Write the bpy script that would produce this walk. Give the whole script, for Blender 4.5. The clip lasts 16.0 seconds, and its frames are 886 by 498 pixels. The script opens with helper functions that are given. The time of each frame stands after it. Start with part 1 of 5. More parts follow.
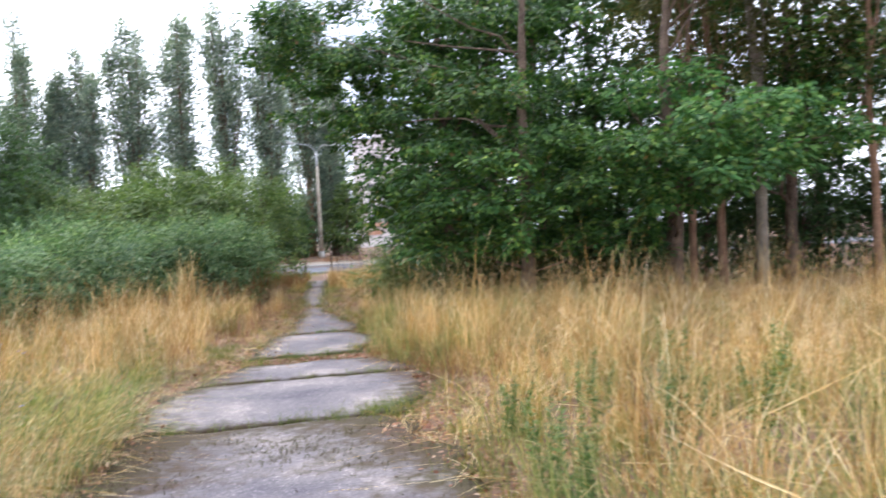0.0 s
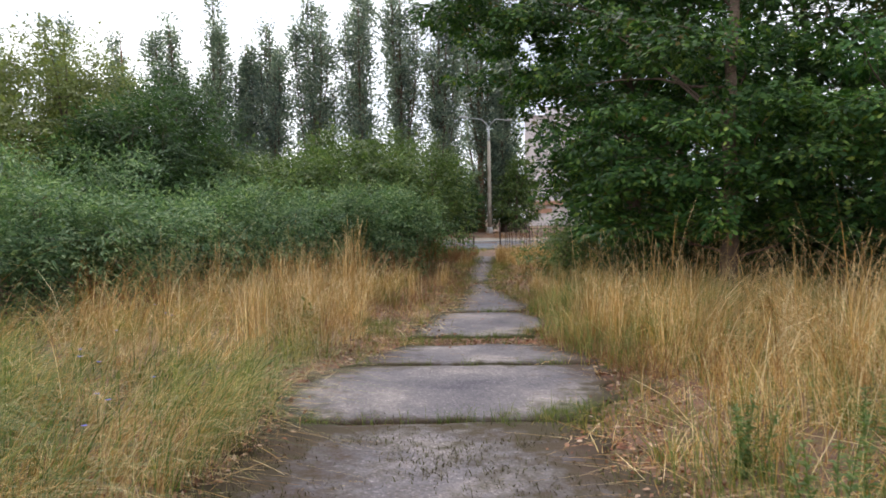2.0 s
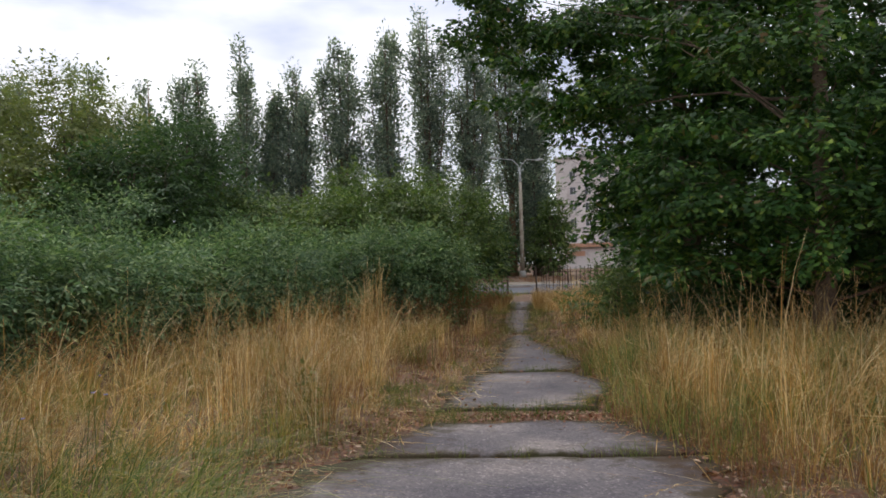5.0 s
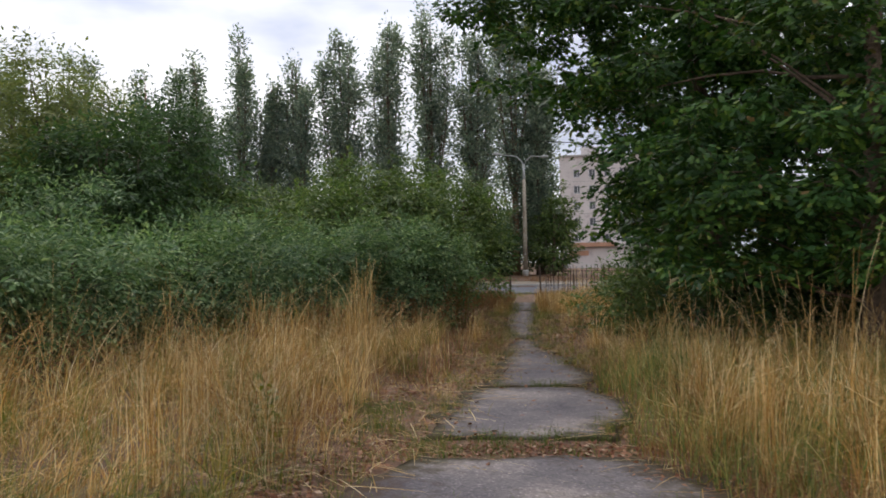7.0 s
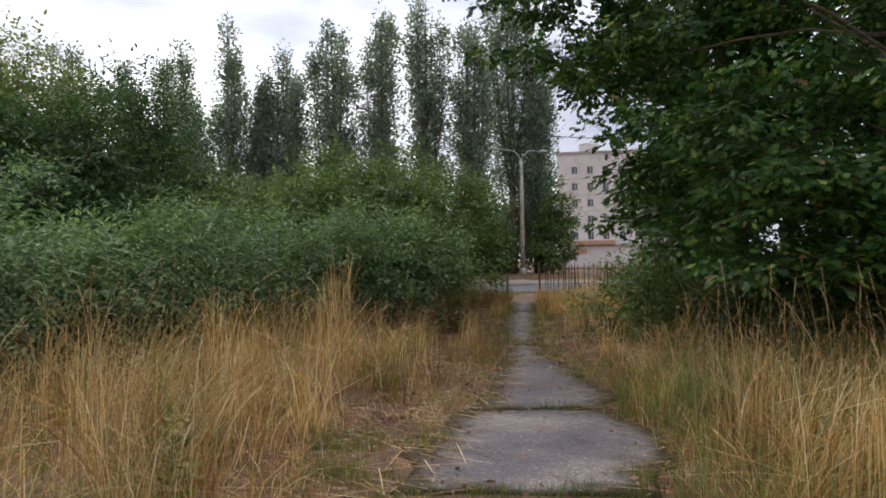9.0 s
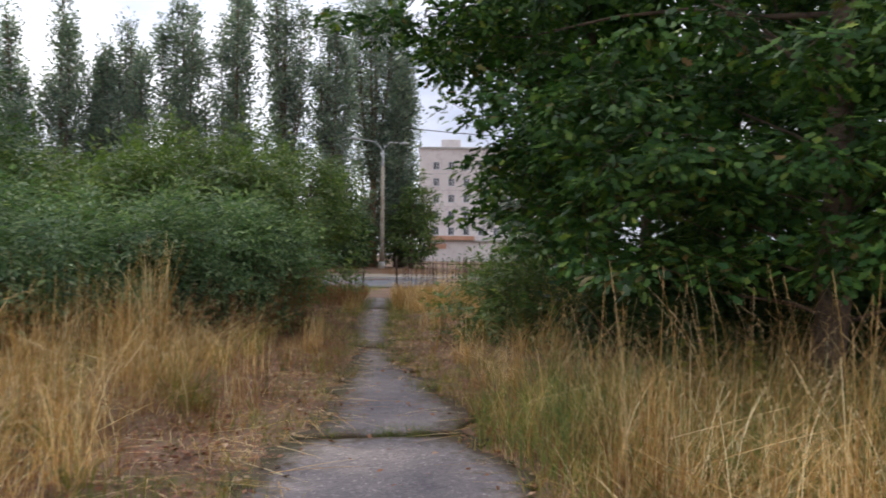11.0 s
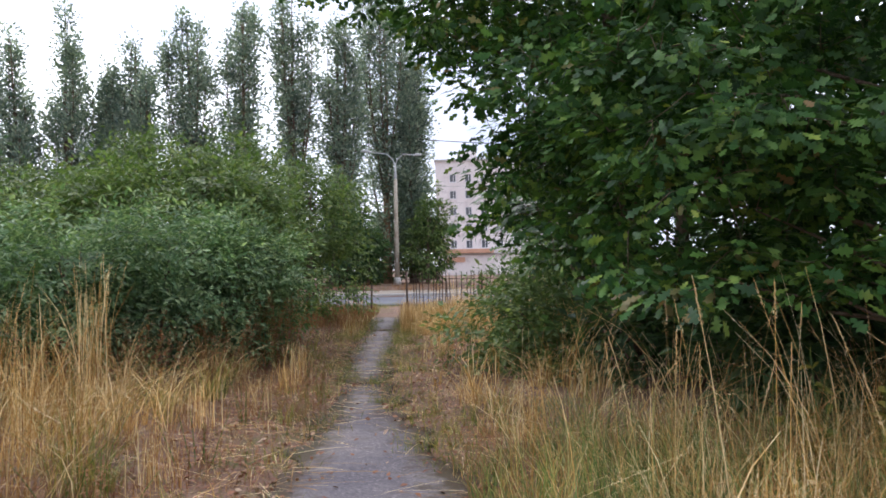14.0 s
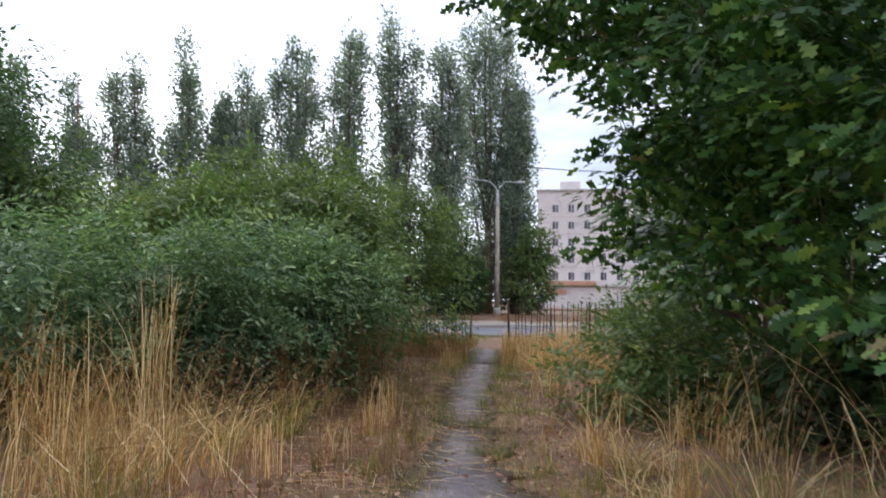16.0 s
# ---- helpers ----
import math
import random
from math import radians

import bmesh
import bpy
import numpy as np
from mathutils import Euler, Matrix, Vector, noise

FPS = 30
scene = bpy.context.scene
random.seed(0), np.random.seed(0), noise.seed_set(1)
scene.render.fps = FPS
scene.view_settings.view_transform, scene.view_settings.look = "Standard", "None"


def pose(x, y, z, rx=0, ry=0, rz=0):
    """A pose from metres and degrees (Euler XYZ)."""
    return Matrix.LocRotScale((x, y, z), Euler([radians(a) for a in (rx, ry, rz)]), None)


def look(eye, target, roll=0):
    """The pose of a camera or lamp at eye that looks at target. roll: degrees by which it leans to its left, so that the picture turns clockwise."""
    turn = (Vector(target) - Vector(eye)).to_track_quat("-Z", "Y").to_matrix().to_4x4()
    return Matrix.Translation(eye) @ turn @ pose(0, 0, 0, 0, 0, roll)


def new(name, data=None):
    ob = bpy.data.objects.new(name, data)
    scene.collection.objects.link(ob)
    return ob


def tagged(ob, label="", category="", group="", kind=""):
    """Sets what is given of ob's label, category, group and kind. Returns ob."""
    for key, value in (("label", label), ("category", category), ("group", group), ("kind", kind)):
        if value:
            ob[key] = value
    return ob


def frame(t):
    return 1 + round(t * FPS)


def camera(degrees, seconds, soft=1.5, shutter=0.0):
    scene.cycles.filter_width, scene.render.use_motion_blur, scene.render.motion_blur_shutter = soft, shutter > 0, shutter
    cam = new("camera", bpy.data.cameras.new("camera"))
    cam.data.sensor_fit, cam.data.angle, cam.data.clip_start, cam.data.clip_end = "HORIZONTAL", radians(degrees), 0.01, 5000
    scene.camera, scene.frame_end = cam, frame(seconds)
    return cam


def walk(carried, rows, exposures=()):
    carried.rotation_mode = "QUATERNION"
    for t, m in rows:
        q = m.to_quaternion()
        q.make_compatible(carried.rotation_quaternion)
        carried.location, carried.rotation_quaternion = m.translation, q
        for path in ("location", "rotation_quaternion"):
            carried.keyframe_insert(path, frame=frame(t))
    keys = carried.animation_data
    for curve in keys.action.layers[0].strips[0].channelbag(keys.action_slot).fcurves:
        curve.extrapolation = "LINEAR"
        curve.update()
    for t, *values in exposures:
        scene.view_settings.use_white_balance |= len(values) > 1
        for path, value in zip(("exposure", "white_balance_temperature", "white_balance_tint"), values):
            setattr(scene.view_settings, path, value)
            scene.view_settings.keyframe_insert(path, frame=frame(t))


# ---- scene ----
cam = camera(61.1, 16.0, soft=1.7, shutter=0.3)
PATH = [
    (0, (0.38, 0.574, 1.745), (0.27, 2.571, 1.709), -3.0),
    (0.5, (0.153, 0.896, 1.713), (-0.191, 2.864, 1.616), -1.4),
    (1, (0.065, 1.239, 1.666), (-0.314, 3.2, 1.562), -1.6),
    (1.5, (0.088, 1.646, 1.667), (-0.364, 3.591, 1.568), -1.9),
    (2, (0.013, 1.982, 1.629), (-0.534, 3.905, 1.551), -0.8),
    (2.5, (-0.152, 2.388, 1.634), (-0.708, 4.308, 1.584), -0.2),
    (3, (-0.186, 2.84, 1.579), (-0.695, 4.774, 1.552), -0.6),
    (3.5, (-0.239, 3.166, 1.596), (-0.866, 5.065, 1.631), -1.5),
    (3.7, (-0.297, 3.335, 1.545), (-0.927, 5.232, 1.591), -1.9),
    (6, (-0.798, 4.747, 1.6), (-1.377, 6.661, 1.631), -0.2),
    (6.5, (-0.862, 5.251, 1.56), (-1.386, 7.181, 1.594), -0.2),
    (7, (-0.974, 5.454, 1.565), (-1.603, 7.352, 1.603), -0.9),
    (7.5, (-1.216, 5.763, 1.575), (-1.881, 7.649, 1.615), 0.0),
    (8, (-1.309, 6.178, 1.514), (-1.911, 8.085, 1.56), -0.0),
    (8.2, (-1.358, 6.401, 1.539), (-1.952, 8.31, 1.584), -0.2),
    (10.3, (-1.473, 8.147, 1.465), (-2.146, 10.03, 1.47), -1.9),
    (10.5, (-1.507, 8.317, 1.473), (-2.055, 10.241, 1.477), -0.9),
    (10.7, (-1.548, 8.555, 1.485), (-1.968, 10.511, 1.487), 0.1),
    (11, (-1.582, 8.622, 1.514), (-1.843, 10.605, 1.529), 0.6),
    (11.5, (-1.513, 9.065, 1.49), (-1.614, 11.062, 1.508), -1.3),
    (12, (-1.5, 9.343, 1.494), (-1.667, 11.336, 1.516), -1.9),
    (12.5, (-1.578, 9.677, 1.515), (-1.775, 11.667, 1.54), -0.8),
    (13, (-1.529, 10.008, 1.498), (-1.728, 11.998, 1.526), -0.9),
    (13.5, (-1.504, 10.295, 1.521), (-1.82, 12.269, 1.577), -2.1),
    (14, (-1.591, 10.613, 1.526), (-1.905, 12.587, 1.578), -1.2),
    (14.5, (-1.65, 10.883, 1.492), (-1.949, 12.859, 1.549), -0.2),
    (15, (-1.705, 11.324, 1.503), (-2.196, 13.262, 1.552), -2.0),
    (15.5, (-1.821, 11.671, 1.458), (-2.33, 13.605, 1.498), -1.5),
    (16, (-1.985, 11.98, 1.459), (-2.556, 13.892, 1.594), 0.6),
]
walk(cam, [(t, look(eye, target, roll)) for t, eye, target, roll in PATH],
     [(0, 1.05, 6000, 16), (0.5, 0.95, 6060, 16), (1.5, 0.4, 6350, 15), (2.5, 0.2, 6450, 14), (3.0, 0.12, 6500, 14), (3.5, -0.25, 6500, 13), (6, -0.35, 6550, 14), (8, -0.33, 6550, 14), (10.5, -0.15, 6500, 16), (11, -0.05, 6400, 16), (11.5, 0.38, 6280, 16), (13, 0.55, 6120, 18), (14.5, 0.5, 6050, 18), (15.3, 0.45, 6050, 18), (16, 0.28, 6050, 17)])

# ---- light ----
SUN_AZ, SUN_EL = radians(-38), radians(42)      # bright side of the cloud cover, ahead and to the left
world = bpy.data.worlds.new("overcast_sky")
scene.world = world
world.use_nodes = True
wn, wl = world.node_tree.nodes, world.node_tree.links
wn.clear()
w_out, w_bg = wn.new("ShaderNodeOutputWorld"), wn.new("ShaderNodeBackground")
w_sky, w_cl, w_gr = wn.new("ShaderNodeTexSky"), wn.new("ShaderNodeTexNoise"), wn.new("ShaderNodeValToRGB")
w_sky.sky_type, w_sky.sun_disc = "NISHITA", False
w_sky.sun_elevation, w_sky.sun_rotation = SUN_EL, SUN_AZ
w_map = wn.new("ShaderNodeMapping")
w_tex = wn.new("ShaderNodeTexCoord")
w_map.inputs["Scale"].default_value = (1.6, 1.6, 4.5)
w_map.inputs["Location"].default_value = (0.35, 0.1, 0.6)
wl.new(w_tex.outputs["Generated"], w_map.inputs["Vector"])
wl.new(w_map.outputs["Vector"], w_cl.inputs["Vector"])
w_cl.inputs["Scale"].default_value, w_cl.inputs["Detail"].default_value = 1.7, 7.0
w_cl.inputs["Roughness"].default_value = 0.5
w_gr.color_ramp.elements[0].position, w_gr.color_ramp.elements[1].position = 0.30, 0.60
w_gr.color_ramp.elements[0].color = (0.5, 0.56, 0.68, 1)
w_gr.color_ramp.elements[1].color = (1.22, 1.23, 1.25, 1)
wl.new(w_cl.outputs["Fac"], w_gr.inputs["Fac"])
w_mul, w_mix = wn.new("ShaderNodeVectorMath"), wn.new("ShaderNodeMix")
w_mul.operation = "SCALE"
w_mul.inputs["Scale"].default_value = 10.5
w_dot, w_glow, w_lit = wn.new("ShaderNodeVectorMath"), wn.new("ShaderNodeValToRGB"), wn.new("ShaderNodeVectorMath")
w_dot.operation, w_lit.operation = "DOT_PRODUCT", "MULTIPLY"
w_dot.inputs[1].default_value = (math.sin(SUN_AZ) * math.cos(SUN_EL), math.cos(SUN_AZ) * math.cos(SUN_EL), math.sin(SUN_EL))
wl.new(w_tex.outputs["Generated"], w_dot.inputs[0])
w_glow.color_ramp.elements[0].position, w_glow.color_ramp.elements[1].position = 0.0, 0.92
w_glow.color_ramp.elements[0].color, w_glow.color_ramp.elements[1].color = (0.55, 0.56, 0.58, 1), (1.14, 1.14, 1.15, 1)
w_glow.color_ramp.elements.new(0.72).color = (0.74, 0.75, 0.77, 1)
wl.new(w_dot.outputs["Value"], w_glow.inputs["Fac"])
wl.new(w_gr.outputs["Color"], w_lit.inputs[0])
wl.new(w_glow.outputs["Color"], w_lit.inputs[1])
wl.new(w_lit.outputs["Vector"], w_mul.inputs[0])
w_mix.data_type = "RGBA"
w_mix.inputs["Factor"].default_value = 0.93
wl.new(w_sky.outputs["Color"], w_mix.inputs["A"])
wl.new(w_mul.outputs["Vector"], w_mix.inputs["B"])
wl.new(w_mix.outputs["Result"], w_bg.inputs["Color"])
w_bg.inputs["Strength"].default_value = 0.146
wl.new(w_bg.outputs["Background"], w_out.inputs["Surface"])

sun = new("sun", bpy.data.lights.new("sun", "SUN"))
sun.data.energy, sun.data.angle, sun.data.color = 1.15, radians(25), (1.0, 0.95, 0.88)
SUN_DIR = Vector((math.sin(SUN_AZ) * math.cos(SUN_EL), math.cos(SUN_AZ) * math.cos(SUN_EL), math.sin(SUN_EL)))
sun.matrix_world = look((0, 0, 60), Vector((0, 0, 60)) - SUN_DIR)

# ---- materials ----


def base_material(name):
    m = bpy.data.materials.new(name)
    m.use_nodes = True
    nt = m.node_tree
    bsdf = nt.nodes["Principled BSDF"]
    bsdf.inputs["Specular IOR Level"].default_value = 0.25
    return m, nt.nodes, nt.links, bsdf


def ramp(nodes, stops):
    r = nodes.new("ShaderNodeValToRGB")
    els = r.color_ramp.elements
    while len(els) < len(stops):
        els.new(0.5)
    for e, (p, c) in zip(els, stops):
        e.position, e.color = p, (*c, 1)
    return r


def noise_node(nodes, links, scale, detail=4.0, rough=0.55):
    tc = nodes.new("ShaderNodeNewGeometry")
    n = nodes.new("ShaderNodeTexNoise")
    n.inputs["Scale"].default_value, n.inputs["Detail"].default_value = scale, detail
    n.inputs["Roughness"].default_value = rough
    links.new(tc.outputs["Position"], n.inputs["Vector"])
    return n


def mix_colour(nodes, links, fac, a, b, mode="MIX"):
    x = nodes.new("ShaderNodeMix")
    x.data_type, x.blend_type = "RGBA", mode
    for sock, v in ((x.inputs["Factor"], fac), (x.inputs["A"], a), (x.inputs["B"], b)):
        if hasattr(v, "links"):
            links.new(v, sock)
        elif isinstance(v, tuple):
            sock.default_value = (*v, 1)
        else:
            sock.default_value = v
    return x.outputs["Result"]


def leaf_material(name, stops, through_light=0.35, rough=0.5, patch=0.35, per="island", back=(1.0, 1.1, 0.55), tufts=0.0):
    """Leaves or blades: colour differs leaf by leaf and in larger patches; some light passes through."""
    m, nodes, links, bsdf = base_material(name)
    if per == "island":
        rnd = nodes.new("ShaderNodeNewGeometry").outputs["Random Per Island"]
    else:
        rnd = nodes.new("ShaderNodeObjectInfo").outputs["Random"]
    if tufts:       # neighbours in one tuft are alike
        flat = nodes.new("ShaderNodeVectorMath")
        flat.operation = "MULTIPLY"
        flat.inputs[1].default_value = (1, 1, 0.12)
        links.new(nodes.new("ShaderNodeNewGeometry").outputs["Position"], flat.inputs[0])
        near = nodes.new("ShaderNodeTexNoise")
        near.inputs["Scale"].default_value, near.inputs["Detail"].default_value = 3.6, 2.0
        links.new(flat.outputs["Vector"], near.inputs["Vector"])
        wide = nodes.new("ShaderNodeMapRange")
        wide.inputs["From Min"].default_value, wide.inputs["From Max"].default_value = 0.34, 0.66
        links.new(near.outputs["Fac"], wide.inputs["Value"])
        both = nodes.new("ShaderNodeMix")
        both.inputs["Factor"].default_value = tufts
        links.new(rnd, both.inputs["A"])
        links.new(wide.outputs["Result"], both.inputs["B"])
        rnd = both.outputs["Result"]
    r = ramp(nodes, stops)
    links.new(rnd, r.inputs["Fac"])
    big = noise_node(nodes, links, 0.9, 3.0)
    shade = ramp(nodes, [(0.3, (1 - patch,) * 3), (0.7, (1 + patch, 1 + patch, 1 + 0.6 * patch))])
    links.new(big.outputs["Fac"], shade.inputs["Fac"])
    col = mix_colour(nodes, links, 1.0, r.outputs["Color"], shade.outputs["Color"], "MULTIPLY")
    links.new(col, bsdf.inputs["Base Color"])
    bsdf.inputs["Roughness"].default_value = rough
    tr = nodes.new("ShaderNodeBsdfTranslucent")
    tint = mix_colour(nodes, links, 1.0, col, back, "MULTIPLY")
    links.new(tint, tr.inputs["Color"])
    mx = nodes.new("ShaderNodeMixShader")
    mx.inputs["Fac"].default_value = through_light
    links.new(bsdf.outputs["BSDF"], mx.inputs[1])
    links.new(tr.outputs["BSDF"], mx.inputs[2])
    links.new(mx.outputs["Shader"], nodes["Material Output"].inputs["Surface"])
    return m


def rough_material(name, stops, scale, fine, rough=0.9, bump=0.4, dist=0.02, stain=None, stain_scale=1.0, grain_depth=0.28):
    """Mineral or bark surface: a broad tone, a fine grain that also gives relief, and optional stains."""
    m, nodes, links, bsdf = base_material(name)
    a, b = noise_node(nodes, links, scale, 5.0), noise_node(nodes, links, fine, 3.0, 0.7)
    r = ramp(nodes, stops)
    links.new(a.outputs["Fac"], r.inputs["Fac"])
    grain = ramp(nodes, [(0.3, (1 - grain_depth,) * 3), (0.7, (1 + grain_depth,) * 3)])
    links.new(b.outputs["Fac"], grain.inputs["Fac"])
    col = mix_colour(nodes, links, 1.0, r.outputs["Color"], grain.outputs["Color"], "MULTIPLY")
    if stain:
        s = noise_node(nodes, links, stain_scale, 6.0, 0.65)
        sr = ramp(nodes, [(0.52, (0, 0, 0)), (0.64, (1, 1, 1))])
        links.new(s.outputs["Fac"], sr.inputs["Fac"])
        col = mix_colour(nodes, links, sr.outputs["Color"], col, stain)
    links.new(col, bsdf.inputs["Base Color"])
    bsdf.inputs["Roughness"].default_value = rough
    bp = nodes.new("ShaderNodeBump")
    bp.inputs["Strength"].default_value, bp.inputs["Distance"].default_value = bump, dist
    links.new(b.outputs["Fac"], bp.inputs["Height"])
    links.new(bp.outputs["Normal"], bsdf.inputs["Normal"])
    return m


# wide tone range in spray-sized patches puts lit and shaded sprays into the colour
OAK_LEAF = leaf_material("oak_leaf", [(0.0, (0.015, 0.046, 0.015)), (0.45, (0.038, 0.105, 0.025)), (0.78, (0.115, 0.225, 0.044)), (1.0, (0.32, 0.41, 0.085))], 0.18, tufts=0.4)
# lighter set of the oak leaf colours, for the oak over the meadow
LIGHTER_OAK_LEAF = leaf_material("lighter_oak_leaf", [(0.0, (0.034, 0.105, 0.035)), (0.45, (0.075, 0.19, 0.055)), (0.85, (0.15, 0.29, 0.08)), (1.0, (0.28, 0.37, 0.1))], 0.3)
OAK_LEAF_PIECE = leaf_material("oak_leaf_single", [(0.0, (0.034, 0.105, 0.032)), (0.6, (0.075, 0.18, 0.045)), (1.0, (0.17, 0.27, 0.066))], 0.22, per="object")
GREEN_BLADE = leaf_material("lush_blade", [(0.0, (0.07, 0.12, 0.035)), (0.5, (0.17, 0.235, 0.08)), (0.8, (0.33, 0.34, 0.13)), (1.0, (0.58, 0.50, 0.24))], 0.36, 0.5, 0.3)
MOSS = leaf_material("brown_moss", [(0.0, (0.05, 0.04, 0.02)), (0.5, (0.09, 0.075, 0.035)), (0.85, (0.11, 0.12, 0.045)), (1.0, (0.2, 0.16, 0.09))], 0.1, 0.9, 0.25)
OAK_DRY = leaf_material("oak_leaf_withering", [(0.0, (0.10, 0.11, 0.035)), (0.6, (0.19, 0.17, 0.06)), (1.0, (0.30, 0.19, 0.10))], 0.3)
ELDER_LEAF = leaf_material("elder_leaf", [(0.0, (0.06, 0.125, 0.066)), (0.55, (0.165, 0.27, 0.14)), (1.0, (0.46, 0.56, 0.34))], 0.36, tufts=0.3)
MAPLE_LEAF = leaf_material("box_elder_leaf", [(0.0, (0.065, 0.115, 0.042)), (0.6, (0.145, 0.215, 0.08)), (1.0, (0.32, 0.37, 0.15))], 0.38, tufts=0.35)
DARK_LEAF = leaf_material("dark_shrub_leaf", [(0.0, (0.045, 0.09, 0.045)), (0.7, (0.075, 0.14, 0.06)), (1.0, (0.12, 0.19, 0.075))], 0.4)
WILLOW_LEAF = leaf_material("willow_leaf", [(0.0, (0.14, 0.18, 0.085)), (0.6, (0.22, 0.26, 0.11)), (1.0, (0.36, 0.35, 0.15))], 0.45, tufts=0.4)
# bluer and paler than poplar leaves: distance haze is mixed into the colour
HAZY_POPLAR_LEAF = leaf_material("hazy_poplar_leaf", [(0.0, (0.14, 0.20, 0.20)), (0.6, (0.25, 0.315, 0.295)), (1.0, (0.48, 0.52, 0.49))], 0.45, rough=0.4)
ACACIA_LEAF = leaf_material("acacia_leaf", [(0.0, (0.10, 0.10, 0.045)), (0.6, (0.15, 0.14, 0.055)), (1.0, (0.2, 0.17, 0.08))], 0.4)
WEED_LEAF = leaf_material("weed_leaf", [(0.0, (0.09, 0.15, 0.05)), (0.6, (0.14, 0.21, 0.07)), (1.0, (0.22, 0.27, 0.09))], 0.35)
YELLOW_LEAF = leaf_material("yellowing_leaf", [(0.0, (0.19, 0.22, 0.05)), (0.6, (0.28, 0.27, 0.06)), (1.0, (0.36, 0.3, 0.08))], 0.4)
STRAW = leaf_material("dry_straw", [(0.0, (0.12, 0.052, 0.016)), (0.28, (0.37, 0.2, 0.062)), (0.55, (0.69, 0.45, 0.175)), (0.82, (1.0, 0.84, 0.53))], 0.32, 0.6, 0.3, back=(1.0, 0.93, 0.7), tufts=0.34)
SEED = leaf_material("seed_head", [(0.0, (0.40, 0.25, 0.11)), (0.5, (0.62, 0.45, 0.23)), (1.0, (0.86, 0.72, 0.46))], 0.3, 0.7, 0.22, back=(1.0, 0.95, 0.75))
BLADE = leaf_material("green_blade", [(0.0, (0.06, 0.095, 0.025)), (0.45, (0.17, 0.21, 0.055)), (0.75, (0.38, 0.31, 0.095)), (1.0, (0.62, 0.46, 0.19))], 0.35, 0.5, 0.3, tufts=0.4)
FRESH = leaf_material("fresh_grass", [(0.0, (0.09, 0.14, 0.04)), (0.6, (0.15, 0.20, 0.055)), (1.0, (0.26, 0.26, 0.08))], 0.35, 0.5, 0.25)
RUST_WEED = leaf_material("rusty_dry_weed", [(0.0, (0.17, 0.08, 0.038)), (0.6, (0.33, 0.175, 0.08)), (1.0, (0.46, 0.29, 0.14))], 0.3, 0.7, 0.25, back=(1, .9, .7), tufts=0.4)
LITTER = leaf_material("dead_leaf", [(0.0, (0.15, 0.06, 0.036)), (0.5, (0.30, 0.135, 0.082)), (0.85, (0.42, 0.23, 0.15)), (1.0, (0.62, 0.46, 0.34))], 0.1, 0.8, 0.2)
CHICORY = leaf_material("chicory_blue", [(0.0, (0.16, 0.17, 0.62)), (1.0, (0.28, 0.28, 0.75))], 0.3, 0.6, 0.1, back=(1, 1, 1))
SOIL = rough_material("dry_soil", [(0.3, (0.12, 0.07, 0.048)), (0.5, (0.195, 0.118, 0.08)), (0.7, (0.265, 0.175, 0.12))], 0.9, 22.0, 0.95, 0.9, 0.03, (0.14, 0.12, 0.052), 1.3, 0.4)
BARK = rough_material("oak_bark", [(0.3, (0.11, 0.08, 0.06)), (0.7, (0.23, 0.165, 0.12))], 3.0, 24.0, 0.95, 0.9, 0.04)
TWIG = rough_material("twig_bark", [(0.3, (0.10, 0.075, 0.055)), (0.7, (0.2, 0.15, 0.11))], 4.0, 40.0, 0.9, 0.5, 0.01)
PALE_BARK = rough_material("pale_bark", [(0.3, (0.2, 0.17, 0.13)), (0.7, (0.36, 0.31, 0.25))], 3.0, 30.0, 0.95, 0.7, 0.02)
PINE_BARK = rough_material("reddish_bark", [(0.3, (0.22, 0.13, 0.08)), (0.7, (0.36, 0.22, 0.14))], 3.0, 24.0, 0.95, 0.8, 0.03)
ASPHALT_ROAD = rough_material("road_asphalt", [(0.3, (0.12, 0.125, 0.14)), (0.7, (0.19, 0.195, 0.21))], 0.5, 60.0, 0.8, 0.3, 0.005)
KERB = rough_material("kerb_concrete", [(0.3, (0.40, 0.38, 0.36)), (0.7, (0.54, 0.52, 0.49))], 1.2, 30.0, 0.9, 0.3, 0.01)
CONCRETE = rough_material("post_concrete", [(0.3, (0.42, 0.36, 0.28)), (0.7, (0.55, 0.49, 0.39))], 1.5, 26.0, 0.9, 0.4, 0.01, (0.34, 0.27, 0.2), 0.9)
WHITEWASH = rough_material("whitewashed_concrete", [(0.3, (0.6, 0.58, 0.54)), (0.7, (0.78, 0.76, 0.72))], 3.0, 30.0, 0.9, 0.3, 0.01)
LAMP_METAL = rough_material("galvanised_lamp", [(0.3, (0.5, 0.5, 0.5)), (0.7, (0.66, 0.66, 0.65))], 3.0, 40.0, 0.5, 0.1, 0.002)
RUSTY = rough_material("rusty_iron", [(0.3, (0.06, 0.045, 0.035)), (0.7, (0.13, 0.085, 0.06))], 4.0, 40.0, 0.8, 0.4, 0.004)
GREY_IRON = rough_material("grey_painted_iron", [(0.3, (0.14, 0.145, 0.15)), (0.7, (0.22, 0.225, 0.23))], 4.0, 40.0, 0.6, 0.2, 0.003)
WALL = rough_material("pale_panel_wall", [(0.3, (0.78, 0.72, 0.69)), (0.7, (0.86, 0.81, 0.78))], 0.4, 4.0, 0.9, 0.05, 0.01, (0.66, 0.60, 0.58), 0.6, 0.05)
PINK = rough_material("pink_plinth_paint", [(0.3, (0.62, 0.42, 0.36)), (0.7, (0.72, 0.52, 0.45))], 0.8, 9.0, 0.9, 0.2, 0.01)
